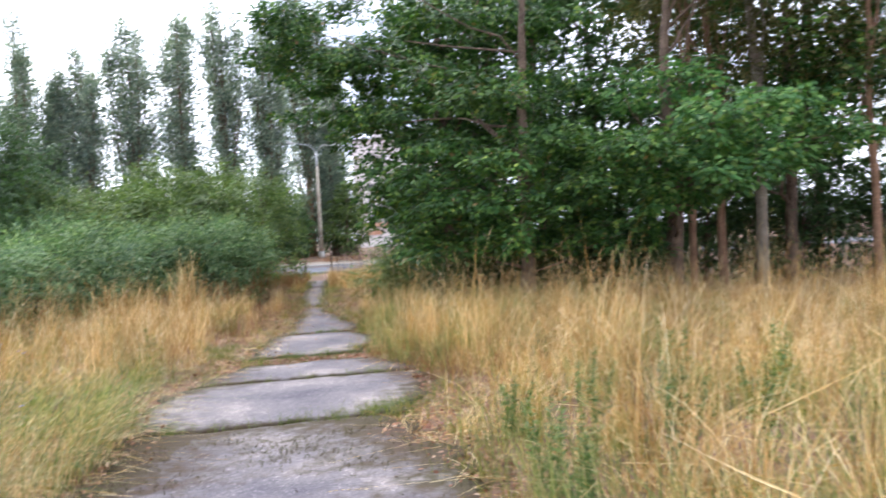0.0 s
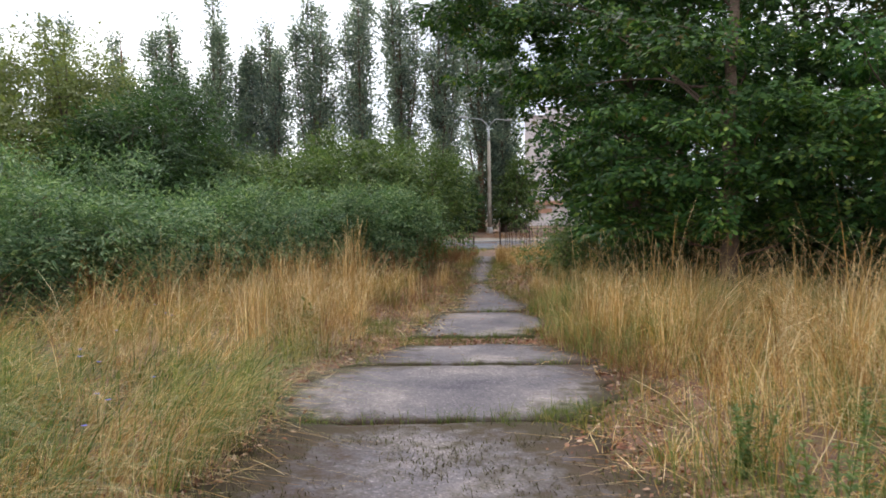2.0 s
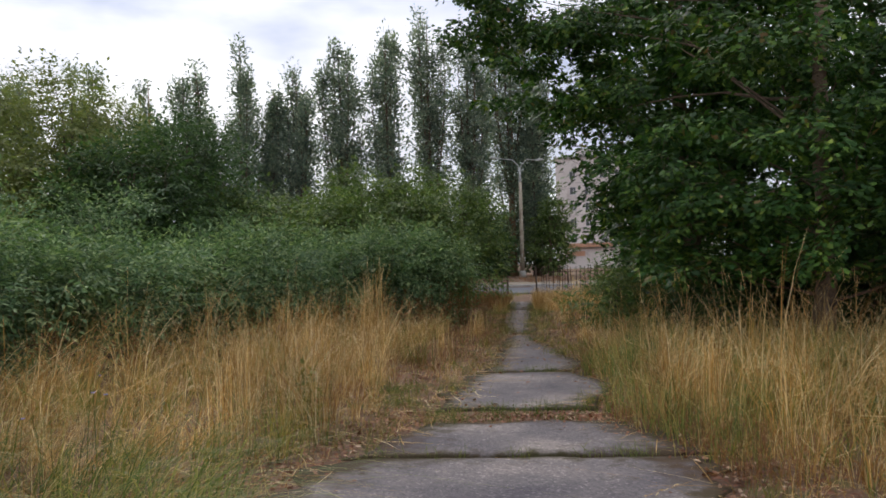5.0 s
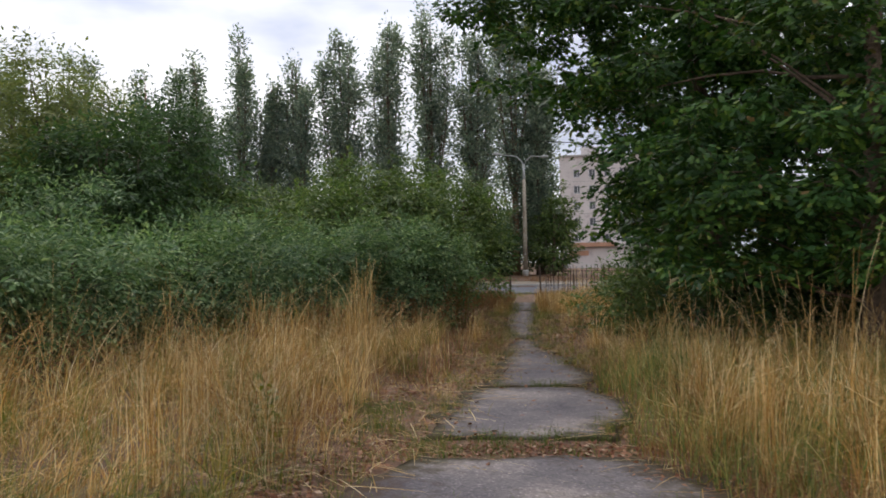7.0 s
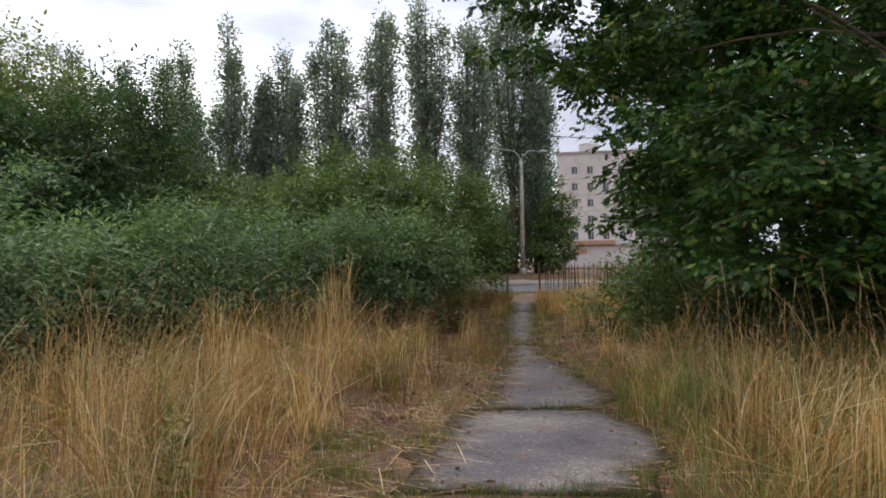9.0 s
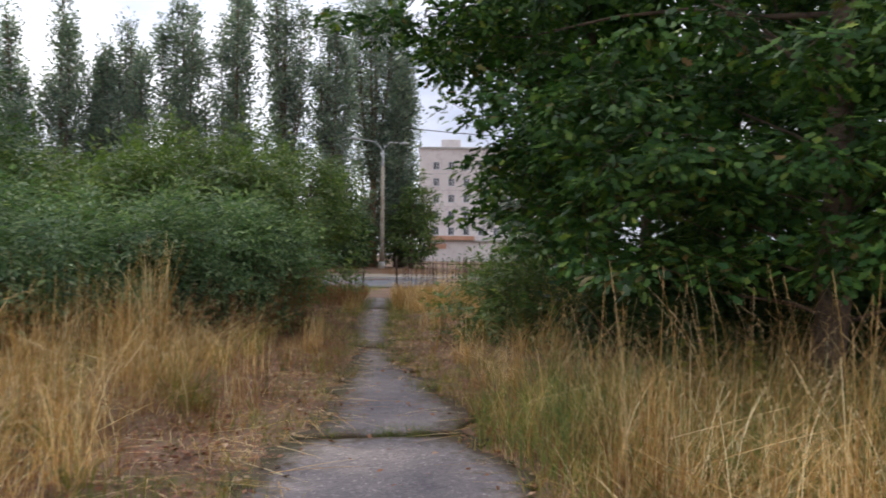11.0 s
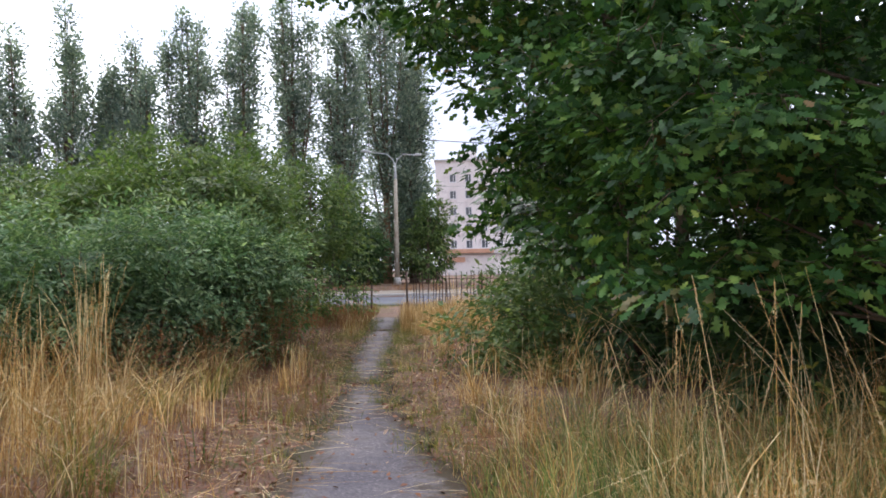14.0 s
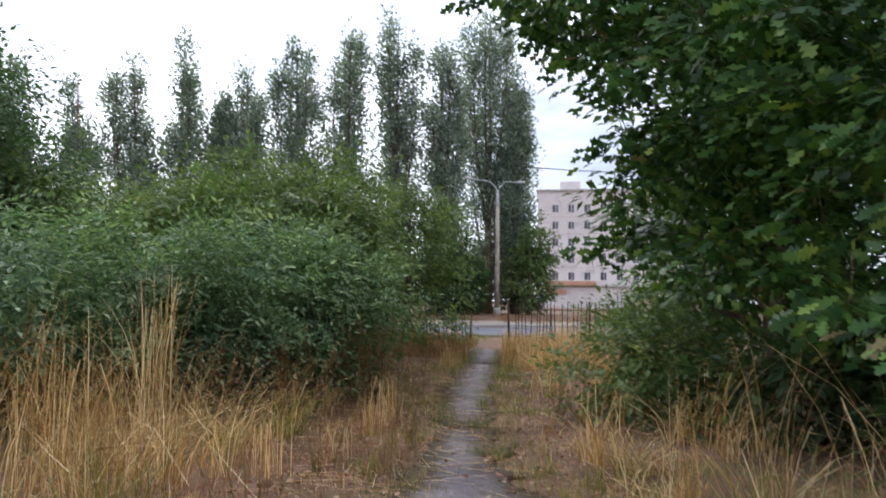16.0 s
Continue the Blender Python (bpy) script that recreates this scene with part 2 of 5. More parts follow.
ORANGE = rough_material("faded_orange_paint", [(0.3, (0.56, 0.31, 0.2)), (0.7, (0.68, 0.41, 0.28))], 1.0, 12.0, 0.7, 0.1, 0.01)
FRAME_WHITE = rough_material("white_window_frame", [(0.3, (0.7, 0.7, 0.7)), (0.7, (0.82, 0.82, 0.82))], 2.0, 30.0, 0.5, 0.05, 0.003)
CABLE = rough_material("black_cable", [(0.3, (0.02, 0.02, 0.02)), (0.7, (0.04, 0.04, 0.04))], 2.0, 30.0, 0.6, 0.05, 0.002)


def glass_dark():
    m, nodes, links, bsdf = base_material("window_glass")
    bsdf.inputs["Base Color"].default_value = (0.12, 0.13, 0.14, 1)
    bsdf.inputs["Roughness"].default_value = 0.06
    bsdf.inputs["Specular IOR Level"].default_value = 0.5
    return m


GLASS = glass_dark()


def slab_material():
    """Old pale asphalt: grey stones in worn bitumen, brown dirt and moss creeping in from the rims; far slabs darker
    throughout.
    """
    m, nodes, links, bsdf = base_material("worn_pale_asphalt")
    broad, mid = noise_node(nodes, links, 0.8, 5.0, 0.6), noise_node(nodes, links, 5.5, 6.0, 0.7)
    stones = nodes.new("ShaderNodeTexVoronoi")
    pos = nodes.new("ShaderNodeNewGeometry").outputs["Position"]
    stones.inputs["Scale"].default_value = 65.0
    links.new(pos, stones.inputs["Vector"])
    tone = ramp(nodes, [(0.32, (0.115, 0.105, 0.12)), (0.5, (0.2, 0.18, 0.182)), (0.66, (0.34, 0.295, 0.272))])
    links.new(broad.outputs["Fac"], tone.inputs["Fac"])
    pebble = ramp(nodes, [(0.0, (0.7, 0.7, 0.72)), (0.6, (1.0, 1.0, 1.0)), (0.92, (1.12, 1.1, 1.08)), (1.0, (1.9, 1.85, 1.8))])
    sep = nodes.new("ShaderNodeSeparateColor")
    links.new(stones.outputs["Color"], sep.inputs["Color"])
    links.new(sep.outputs["Red"], pebble.inputs["Fac"])
    col = mix_colour(nodes, links, 1.0, tone.outputs["Color"], pebble.outputs["Color"], "MULTIPLY")
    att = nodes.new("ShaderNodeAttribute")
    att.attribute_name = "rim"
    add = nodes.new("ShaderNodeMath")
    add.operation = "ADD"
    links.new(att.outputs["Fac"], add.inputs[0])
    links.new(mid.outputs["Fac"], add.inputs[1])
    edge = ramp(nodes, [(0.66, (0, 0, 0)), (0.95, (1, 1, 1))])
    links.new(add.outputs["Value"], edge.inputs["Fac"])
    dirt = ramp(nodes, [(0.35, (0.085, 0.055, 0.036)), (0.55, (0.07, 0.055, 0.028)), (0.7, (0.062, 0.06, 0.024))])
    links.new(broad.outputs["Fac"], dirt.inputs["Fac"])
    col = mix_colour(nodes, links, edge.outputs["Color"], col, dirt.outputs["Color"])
    links.new(col, bsdf.inputs["Base Color"])
    bsdf.inputs["Roughness"].default_value = 0.85
    bp = nodes.new("ShaderNodeBump")
    bp.inputs["Strength"].default_value, bp.inputs["Distance"].default_value = 0.6, 0.008
    links.new(stones.outputs["Distance"], bp.inputs["Height"])
    links.new(bp.outputs["Normal"], bsdf.inputs["Normal"])
    return m


SLAB = slab_material()

# ---- mesh helpers ----
RNG = np.random.default_rng(11)


def np_mesh(name, verts, faces, material, smooth=False):
    """A mesh from vertex and face arrays; faces: one array, or a list of arrays, of equal-sided polygons."""
    if not isinstance(faces, list):
        faces = [faces]
    faces = [np.asarray(f, dtype=np.int32) for f in faces if len(f)]
    me = bpy.data.meshes.new(name)
    verts = np.asarray(verts, dtype=np.float32)
    me.vertices.add(len(verts))
    me.vertices.foreach_set("co", verts.ravel())
    loops = np.concatenate([f.ravel() for f in faces])
    sizes = np.concatenate([np.full(len(f), f.shape[1], dtype=np.int32) for f in faces])
    me.loops.add(len(loops))
    me.loops.foreach_set("vertex_index", loops)
    me.polygons.add(len(sizes))
    me.polygons.foreach_set("loop_start", np.concatenate([[0], np.cumsum(sizes)[:-1]]).astype(np.int32))
    me.polygons.foreach_set("use_smooth", np.full(len(sizes), smooth))
    me.update(calc_edges=True)
    me.materials.append(material)
    return me


def part(name, data, parent=None, label="", kind=""):
    """Links a mesh, or a bmesh with its material, as one object under a thing or a part."""
    ob = new(name, data)
    if parent is not None:
        ob.parent = parent
    return tagged(ob, label, kind=kind)


class Heap:
    """Gathers pieces into one mesh."""

    def __init__(self):
        self.v, self.f, self.n = [], {}, 0

    def add(self, verts, *faces):
        for f in faces:
            f = np.asarray(f, dtype=np.int32)
            self.f.setdefault(f.shape[1], []).append(f + self.n)
        self.v.append(np.asarray(verts, dtype=np.float32))
        self.n += len(verts)

    def mesh(self, name, material, smooth=False):
        return np_mesh(name, np.concatenate(self.v), [np.concatenate(x) for x in self.f.values()], material, smooth)


def unit(a):
    return a / np.maximum(np.linalg.norm(a, axis=-1, keepdims=True), 1e-9)


def tube(points, radii, sides=7, wobble=0.0, rng=RNG):
    """A tapered limb along points."""
    p, r = np.asarray(points, float), np.asarray(radii, float)
    n = len(p)
    d = unit(np.gradient(p, axis=0))
    ref = np.where(np.abs(d[:, 2:3]) > 0.9, np.array([[1.0, 0, 0]]), np.array([[0, 0, 1.0]]))
    a = unit(np.cross(d, ref))
    b = np.cross(d, a)
    ang = np.arange(sides) * 2 * np.pi / sides
    rr = r[:, None] * (1 + wobble * (rng.random((n, sides)) - 0.5))
    v = p[:, None] + rr[..., None] * (np.cos(ang)[None, :, None] * a[:, None] + np.sin(ang)[None, :, None] * b[:, None])
    i, j = np.meshgrid(np.arange(n - 1), np.arange(sides), indexing="ij")
    k = (j + 1) % sides
    f = np.stack([i * sides + j, i * sides + k, (i + 1) * sides + k, (i + 1) * sides + j], -1).reshape(-1, 4)
    v = np.concatenate([v.reshape(-1, 3), p[:1], p[-1:]])
    s = np.arange(sides)
    c0 = np.stack([np.full(sides, n * sides), (s + 1) % sides, s], -1)
    c1 = np.stack([np.full(sides, n * sides + 1), (n - 1) * sides + s, (n - 1) * sides + (s + 1) % sides], -1)
    return v, f, np.concatenate([c0, c1])


def arc(a, b, sag, n=6, bend=None):
    """A curved line from a to b that bulges by sag."""
    t = np.linspace(0, 1, n)[:, None]
    a, b = np.asarray(a, float), np.asarray(b, float)
    side = np.array([0, 0, 1.0]) if bend is None else np.asarray(bend, float)
    return a + (b - a) * t + side * (4 * t * (1 - t)) * sag


def box(cx, cy, cz, sx, sy, sz):
    v = np.array([[x, y, z] for z in (-.5, .5) for y in (-.5, .5) for x in (-.5, .5)]) * (sx, sy, sz) + (cx, cy, cz)
    f = [[0, 2, 3, 1], [4, 5, 7, 6], [0, 1, 5, 4], [2, 6, 7, 3], [0, 4, 6, 2], [1, 3, 7, 5]]
    return v, np.array(f)


def bevel_box(name, size, centre, material, bevel=0.01):
    bm = bmesh.new()
    bmesh.ops.create_cube(bm, size=1)
    bmesh.ops.scale(bm, vec=size, verts=bm.verts)
    bmesh.ops.translate(bm, vec=centre, verts=bm.verts)
    bmesh.ops.bevel(bm, geom=bm.edges, offset=bevel, segments=1, affect="EDGES")
    me = bpy.data.meshes.new(name)
    bm.to_mesh(me)
    bm.free()
    me.materials.append(material)
    return me


# leaf outlines: stations along the rib (position, half width)
LOBED = [(0.0, 0.015), (0.2, 0.17), (0.3, 0.075), (0.46, 0.31), (0.55, 0.115), (0.73, 0.36), (0.82, 0.15), (1.0, 0.11)]
LEAFLET = [(0.0, 0.04), (0.45, 0.30), (1.0, 0.02)]
FAR_LOBED = [(0.0, 0.02), (0.34, 0.29), (0.46, 0.09), (0.72, 0.38), (0.84, 0.13), (1.0, 0.12)]
KITE, SLIM = "kite", "slim kite"
HUSK = [(0.0, 0.13), (1.0, 0.03)]
NARROW = [(0.0, 0.03), (0.4, 0.15), (1.0, 0.015)]


def leaf_shape(stations, curl=0.12, fold=0.10):
    if stations in (KITE, SLIM):      # the plainest leaf, for trees that stay far off
        w = 0.27 if stations == KITE else 0.19
        return np.array([(0, 0, 0), (w, 0.42, 0.02), (0, 1.0, -curl), (-w, 0.48, 0.06)]), np.array([[0, 1, 2, 3]])
    y = np.array([s[0] for s in stations])
    w = np.array([s[1] for s in stations])
    z = -curl * (y ** 2)
    left = np.stack([-w, y, z + fold * w], -1)
    right = np.stack([w, y, z - fold * w * 0.3], -1)
    v = np.stack([left, right], 1).reshape(-1, 3)
    i = np.arange(len(y) - 1)
    return v, np.stack([2 * i, 2 * i + 1, 2 * i + 3, 2 * i + 2], -1)


def scatter_leaves(heap, stations, pos, along, normal, size, curl=0.12):
    """One leaf at each pos, its rib along 'along', its face towards 'normal'."""
    tv, tf = leaf_shape(stations, curl)
    y = unit(along)
    x = unit(np.cross(y, normal))
    z = np.cross(x, y)
    v = pos[:, None] + size[:, None, None] * (tv[None, :, :1] * x[:, None] + tv[None, :, 1:2] * y[:, None] + tv[None, :, 2:] * z[:, None])
    n = len(pos)
    f = tf[None] + (np.arange(n) * len(tv))[:, None, None]
    heap.add(v.reshape(-1, 3), f.reshape(-1, tf.shape[1]))


def shell(rng, centre, radii, n, inner=0.55, low=-1.0):
    """Clump centres in the outer part of an ellipsoid."""
    d = unit(rng.normal(size=(n * 3, 3)))
    d = d[d[:, 2] > low][:n]
    r = inner + (1.06 - inner) * rng.random(len(d)) ** 0.6
    return np.asarray(centre) + d * r[:, None] * np.asarray(radii), d


def clump_leaves(rng, centres, outward, radius, per, size, flat=0.42, droop=0.2):
    """Leaf poses in flattened clumps round the twig ends."""
    n = len(centres) * per
    c = np.repeat(centres, per, 0)
    o = np.repeat(outward, per, 0)
    rad = np.repeat(np.broadcast_to(radius, (len(centres),)) * (0.6 + 0.8 * rng.random(len(centres))), per)
    d = unit(rng.normal(size=(n, 3)))
    off = d * (rng.random(n) ** 0.45 * rad)[:, None] * np.array([1, 1, flat])
    along = unit(d * np.array([1, 1, 0.4]) + 0.7 * o + rng.normal(size=(n, 3)) * 0.35 - np.array([0, 0, droop]))
    normal = unit(np.array([0, 0, 1.0]) + 0.4 * o + rng.normal(size=(n, 3)) * 0.36)
    return c + off, along, normal, size * (0.65 + 0.6 * rng.random(n))


def rosette_leaves(rng, centres, outward, radius, per, size):
    """Oak sprays: overlapping leaves that spread from the twig's end, faces to the sky."""
    n = len(centres) * per
    c, o = np.repeat(centres, per, 0), np.repeat(outward, per, 0)
    ang = rng.random(n) * 2 * np.pi
    d = np.stack([np.cos(ang), np.sin(ang), rng.normal(-0.1, 0.28, n)], -1)
    r = radius * rng.random(n) ** 0.6
    tilt = np.repeat(rng.normal(size=(len(centres), 3)) * 0.3, per, 0)
    normal = unit(np.array([0, 0, 0.72]) + 0.7 * o * (1, 1, 0.3) + 1.3 * tilt + rng.normal(size=(n, 3)) * 0.34)
    pos = c + d * r[:, None] + rng.normal(size=(n, 3)) * np.array([0.02, 0.02, 0.05])
    return pos, unit(d + 0.35 * o - np.array([0, 0, 0.25])), normal, size * (0.65 + 0.6 * rng.random(n))


def pinnate_leaves(rng, centres, outward, radius, per, size, pairs=2, flat=0.6):
    """Sprays: leaflets in pairs along a drooping stalk."""
    p, a, nrm, s = clump_leaves(rng, centres, outward, radius, per, size, flat, 0.15)
    out = [(p + a * (s * (pairs + 0.7))[:, None], a, nrm, s)]
    side = unit(np.cross(a, nrm))
    for k in range(pairs):
        for sg in (-1, 1):
            q = p + a * (s * (k * 0.95 + 0.3))[:, None] - np.array([0, 0, 0.04]) * (k * s)[:, None]
            out.append((q, unit(side * sg + 0.45 * a - np.array([0, 0, 0.25])), nrm, s * (0.8 + 0.25 * rng.random(len(s)))))
    return [np.concatenate(x) for x in zip(*out)]


def limbs_to(heap, rng, forks, ends, r0, r1, sides=3, sag=0.12):
    """Twigs: each end is joined to the nearest wood already grown, from the inside outwards."""
    nodes = np.zeros((len(forks) + len(ends), 3))
    nodes[:len(forks)] = np.asarray(forks)
    have = len(forks)
    order = np.argsort([np.min(np.linalg.norm(nodes[:have] - e, axis=1)) for e in ends])
    for e in ends[order]:
        d = np.linalg.norm(nodes[:have] - e, axis=1)
        near = nodes[np.argmin(d)]
        L = d.min()
        heap.add(*tube(arc(near, e, sag * L * (rng.random() - 0.3), 3), np.linspace(r0, r1, 3), sides, 0.0, rng))
        nodes[have] = e
        have += 1


def boughs(seed, lobes, count, reach, thick):
    """Breaks the great lobes of a crown into flat leafy boughs with dark room between them."""
    rng = np.random.default_rng(seed)
    w = np.array([l[2] for l in lobes], float)
    out = []
    for i in rng.choice(len(lobes), count, p=w / w.sum()):
        c, r, _ = lobes[i]
        p = np.asarray(c) + np.asarray(r) * unit(rng.normal(size=3)) * (0.45 + 0.4 * rng.random())
        k = reach * (0.7 + 0.6 * rng.random())
        out.append((tuple(p), (k, k * (0.8 + 0.3 * rng.random()), thick * (0.7 + 0.6 * rng.random())), k))
    return out


def tree(name, base, trunk_line, trunk_radii, lobes, clumps, per, leaf_size, clump_r, stations, material, bark, label, category,
         seed, limbs=9, pieces=0, piece_zone=None, dry=0.0, pinnate=False, group="", rosette=False, coarse=None, inner=0.5, low=-1.0, limb_r=0.06, kind="", skirt=0.06, bare=None):
    """A tree or shrub: trunk, limbs, twigs and a crown of single leaves in clumps. lobes: (centre, radii, weight), from the base."""
    rng = np.random.default_rng(seed)
    top = new(name)
    top.matrix_world = pose(*base)
    tagged(top, label, category, group, kind)
    line = np.asarray(trunk_line, float)
    heap = Heap()
    t = np.linspace(0, 1, 12)
    k = np.linspace(0, 1, len(line))
    fine = np.stack([np.interp(t, k, line[:, i]) for i in range(3)], -1)
    fine[1:-1] += rng.normal(size=(10, 3)) * 0.02 * (1, 1, 0)
    heap.add(*tube(fine, np.interp(t, np.linspace(0, 1, len(trunk_radii)), trunk_radii), 10, 0.18, rng))
    part("trunk", heap.mesh("trunk", bark, True), top)
    weights = np.array([w for _, _, w in lobes], float)
    counts = np.maximum(3, np.round(clumps * weights / weights.sum())).astype(int)
    cs, os_ = zip(*[shell(rng, c, r, n, inner, low) for (c, r, _), n in zip(lobes, counts)])
    cs, os_ = np.concatenate(cs), np.concatenate(os_)
    keep = cs[:, 2] > 0.12
    if bare is not None:
        keep &= ~bare(cs)
    cs, os_ = cs[keep], os_[keep]
    forks = [p for p in fine[3:]]
    for i in range(limbs):
        c, r, _ = lobes[i % len(lobes)]
        end = np.asarray(c) + np.asarray(r) * unit(rng.normal(size=3)) * 0.55
        zs = max(0.3, end[2] * (0.45 + 0.4 * rng.random()))
        start = np.array([np.interp(zs, fine[:, 2], fine[:, 0]), np.interp(zs, fine[:, 2], fine[:, 1]), min(zs, fine[-2, 2])])
        line_i = arc(start, end, 0.1 * np.linalg.norm(end - start) * (rng.random() - 0.3), 7)
        line_i[1:-1] += rng.normal(size=(5, 3)) * 0.05
        h = Heap()
        h.add(*tube(line_i, np.linspace(limb_r * (0.7 + 0.6 * rng.random()), limb_r * 0.25, 7), 6, 0.2, rng))
        part("limb", h.mesh("limb", bark, True), top)
        forks += [p for p in line_i[2:]]
    twig = Heap()
    limbs_to(twig, rng, forks, cs, limb_r * 0.22, limb_r * 0.06, 3)
    part("twig_work", twig.mesh("twig_work", bark, True), top, kind="stuff")
    make = pinnate_leaves if pinnate else rosette_leaves if rosette else clump_leaves
    p, a, n, s = make(rng, cs, os_, clump_r, per, leaf_size)
    # under a high skirt far-side leaves hang lower, added as a dark backdrop
    ok = p[:, 2] > np.where(p[:, 1] > 0.5, min(skirt, 0.4), skirt) + (0.25 * rng.random(len(p)) if skirt > 0.1 else 0)
    p, a, n, s = p[ok], a[ok], n[ok], s[ok]
    single = np.zeros(len(p), bool)
    if pieces:
        zone = np.where(piece_zone(p + np.asarray(base)))[0]
        single[rng.permutation(zone)[:pieces]] = True
    withered = (rng.random(len(p)) < dry * np.clip(1.6 - p[:, 2], 0.05, 1.2)) & ~single
    crown = None
    for mask, mat, nm in ((~withered & ~single, material, "crown"), (withered, OAK_DRY, "withered_leaves")):
        if mask.sum() > 3:
            h = Heap()
            far = np.zeros(len(p), bool) if coarse is None else coarse(p)
            for sub, shape in ((mask & ~far, stations), (mask & far, FAR_LOBED)):
                if sub.any():
                    scatter_leaves(h, shape, p[sub], a[sub], n[sub], s[sub])
            ob = part(nm, h.mesh(nm, mat), top, kind="stuff")
            crown = crown or ob
    if pieces:
        lv, lf = leaf_shape(stations)
        shared = np_mesh("leaf", lv, lf, OAK_LEAF_PIECE)
        for i in np.where(single)[0]:
            y = unit(a[i])
            x = unit(np.cross(y, n[i]))
            z = np.cross(x, y)
            ob = part("leaf", shared, crown)
            m = Matrix((x * s[i], y * s[i], z * s[i])).transposed().to_4x4()
            m.translation = Vector(p[i])
            ob.matrix_local = m
    return top


# ---- plan ----
# rims of the old path: distance ahead, left rim, right rim
RIM_Y = np.array([-6.0, 3.0, 6.2, 7.5, 8.4, 9.1, 10.3, 11.4, 12.4, 13.4, 14.6, 15.4, 16.2, 17.3, 18.3, 20.7, 23.8, 27.6, 34.0, 38.0])
RIM_L = np.array([-1.6, -2.3, -2.75, -3.0, -3.4, -3.5, -3.4, -3.2, -3.42, -3.5, -3.62, -3.55, -3.72, -3.9, -4.05, -4.63, -5.45, -6.2, -7.55, -8.3])
RIM_R = np.array([1.6, 1.0, 0.15, -0.55, -0.35, -0.35, -0.55, -1.35, -1.65, -1.5, -2.15, -2.2, -2.5, -2.85, -3.35, -4.0, -4.62, -5.37, -6.75, -7.5])


def rims(y):
    return np.interp(y, RIM_Y, RIM_L), np.interp(y, RIM_Y, RIM_R)


def off_path(x, y):
    """Metres outside the path's rim, negative on it; and the side."""
    l, r = rims(y)
    return np.maximum(l - x, x - r), np.where(x < (l + r) / 2, -1, 1)


def wave(x, y, s, k=0.0):
    """Smooth unevenness between about -1 and 1."""
    return (np.sin(x * 1.7 / s + k) * np.cos(y * 1.3 / s + 2 * k) + np.sin((x + y) * 0.9 / s + 1.7 * k) + np.cos((x - 1.6 * y) * 2.1 / s + k) * 0.6) / 2.2


# the street's own axes: U along it, V away across it, from the gate
GATE = np.array([-7.4, 35.4])
U, V = np.array([0.979, 0.204]), np.array([-0.204, 0.979])


def street(u, v, z=0.0):
    p = GATE + U * u + V * v
    return (float(p[0]), float(p[1]), z)


STREET_TURN = math.degrees(math.atan2(U[1], U[0]))
ROAD_NEAR, ROAD_FAR = 7.0, 16.6


def ground_z(x, y):
    d, _ = off_path(x, y)
    v = (x - GATE[0]) * V[0] + (y - GATE[1]) * V[1]
    rough = 0.035 * wave(x, y, 1.1) + 0.02 * wave(x, y, 0.35, 1.0) + 0.03
    z = np.where(d > 0.0, np.minimum(d * 0.5, 1.0) * rough, -0.012) - 0.012 * np.exp(-np.abs(d) * 4)
    road = np.clip((v - ROAD_NEAR + 1.5) / 1.5, 0, 1)
    z = z * (1 - road) - 0.03 * road
    return z + 0.30 * np.clip((v - ROAD_FAR - 0.25) / 7.0, 0, 1) + np.where(v > ROAD_FAR + 0.25, 0.12, 0.0)


# ground: one sheet to the horizon, finer near the path
gx = np.concatenate([[-900, -400, -180, -90, -60], np.arange(-45, -12, 1.5), np.arange(-12, 9, 0.16), np.arange(9, 40, 1.5), [60, 90, 180, 400, 900]])
gy = np.concatenate([[-900, -300, -100, -40, -20, -8], np.arange(-3, 22, 0.16), np.arange(22, 40, 0.4), np.arange(40, 90, 1.2), [100, 140, 220, 420, 900]])
GX, GY = np.meshgrid(gx, gy)
gv = np.stack([GX, GY, ground_z(GX, GY)], -1).reshape(-1, 3)
gi, gj = np.meshgrid(np.arange(len(gy) - 1), np.arange(len(gx) - 1), indexing="ij")
gw = len(gx)
gf = np.stack([gi * gw + gj, gi * gw + gj + 1, (gi + 1) * gw + gj + 1, (gi + 1) * gw + gj], -1).reshape(-1, 4)
ground = tagged(new("ground", np_mesh("ground", gv, gf, SOIL, True)), "dry brown soil with moss and dead grass", "ground", kind="structure")

# path: slabs of old asphalt with open joints
path = tagged(new("pavement"), "cracked pale asphalt path overgrown at its rims", "path", kind="structure")


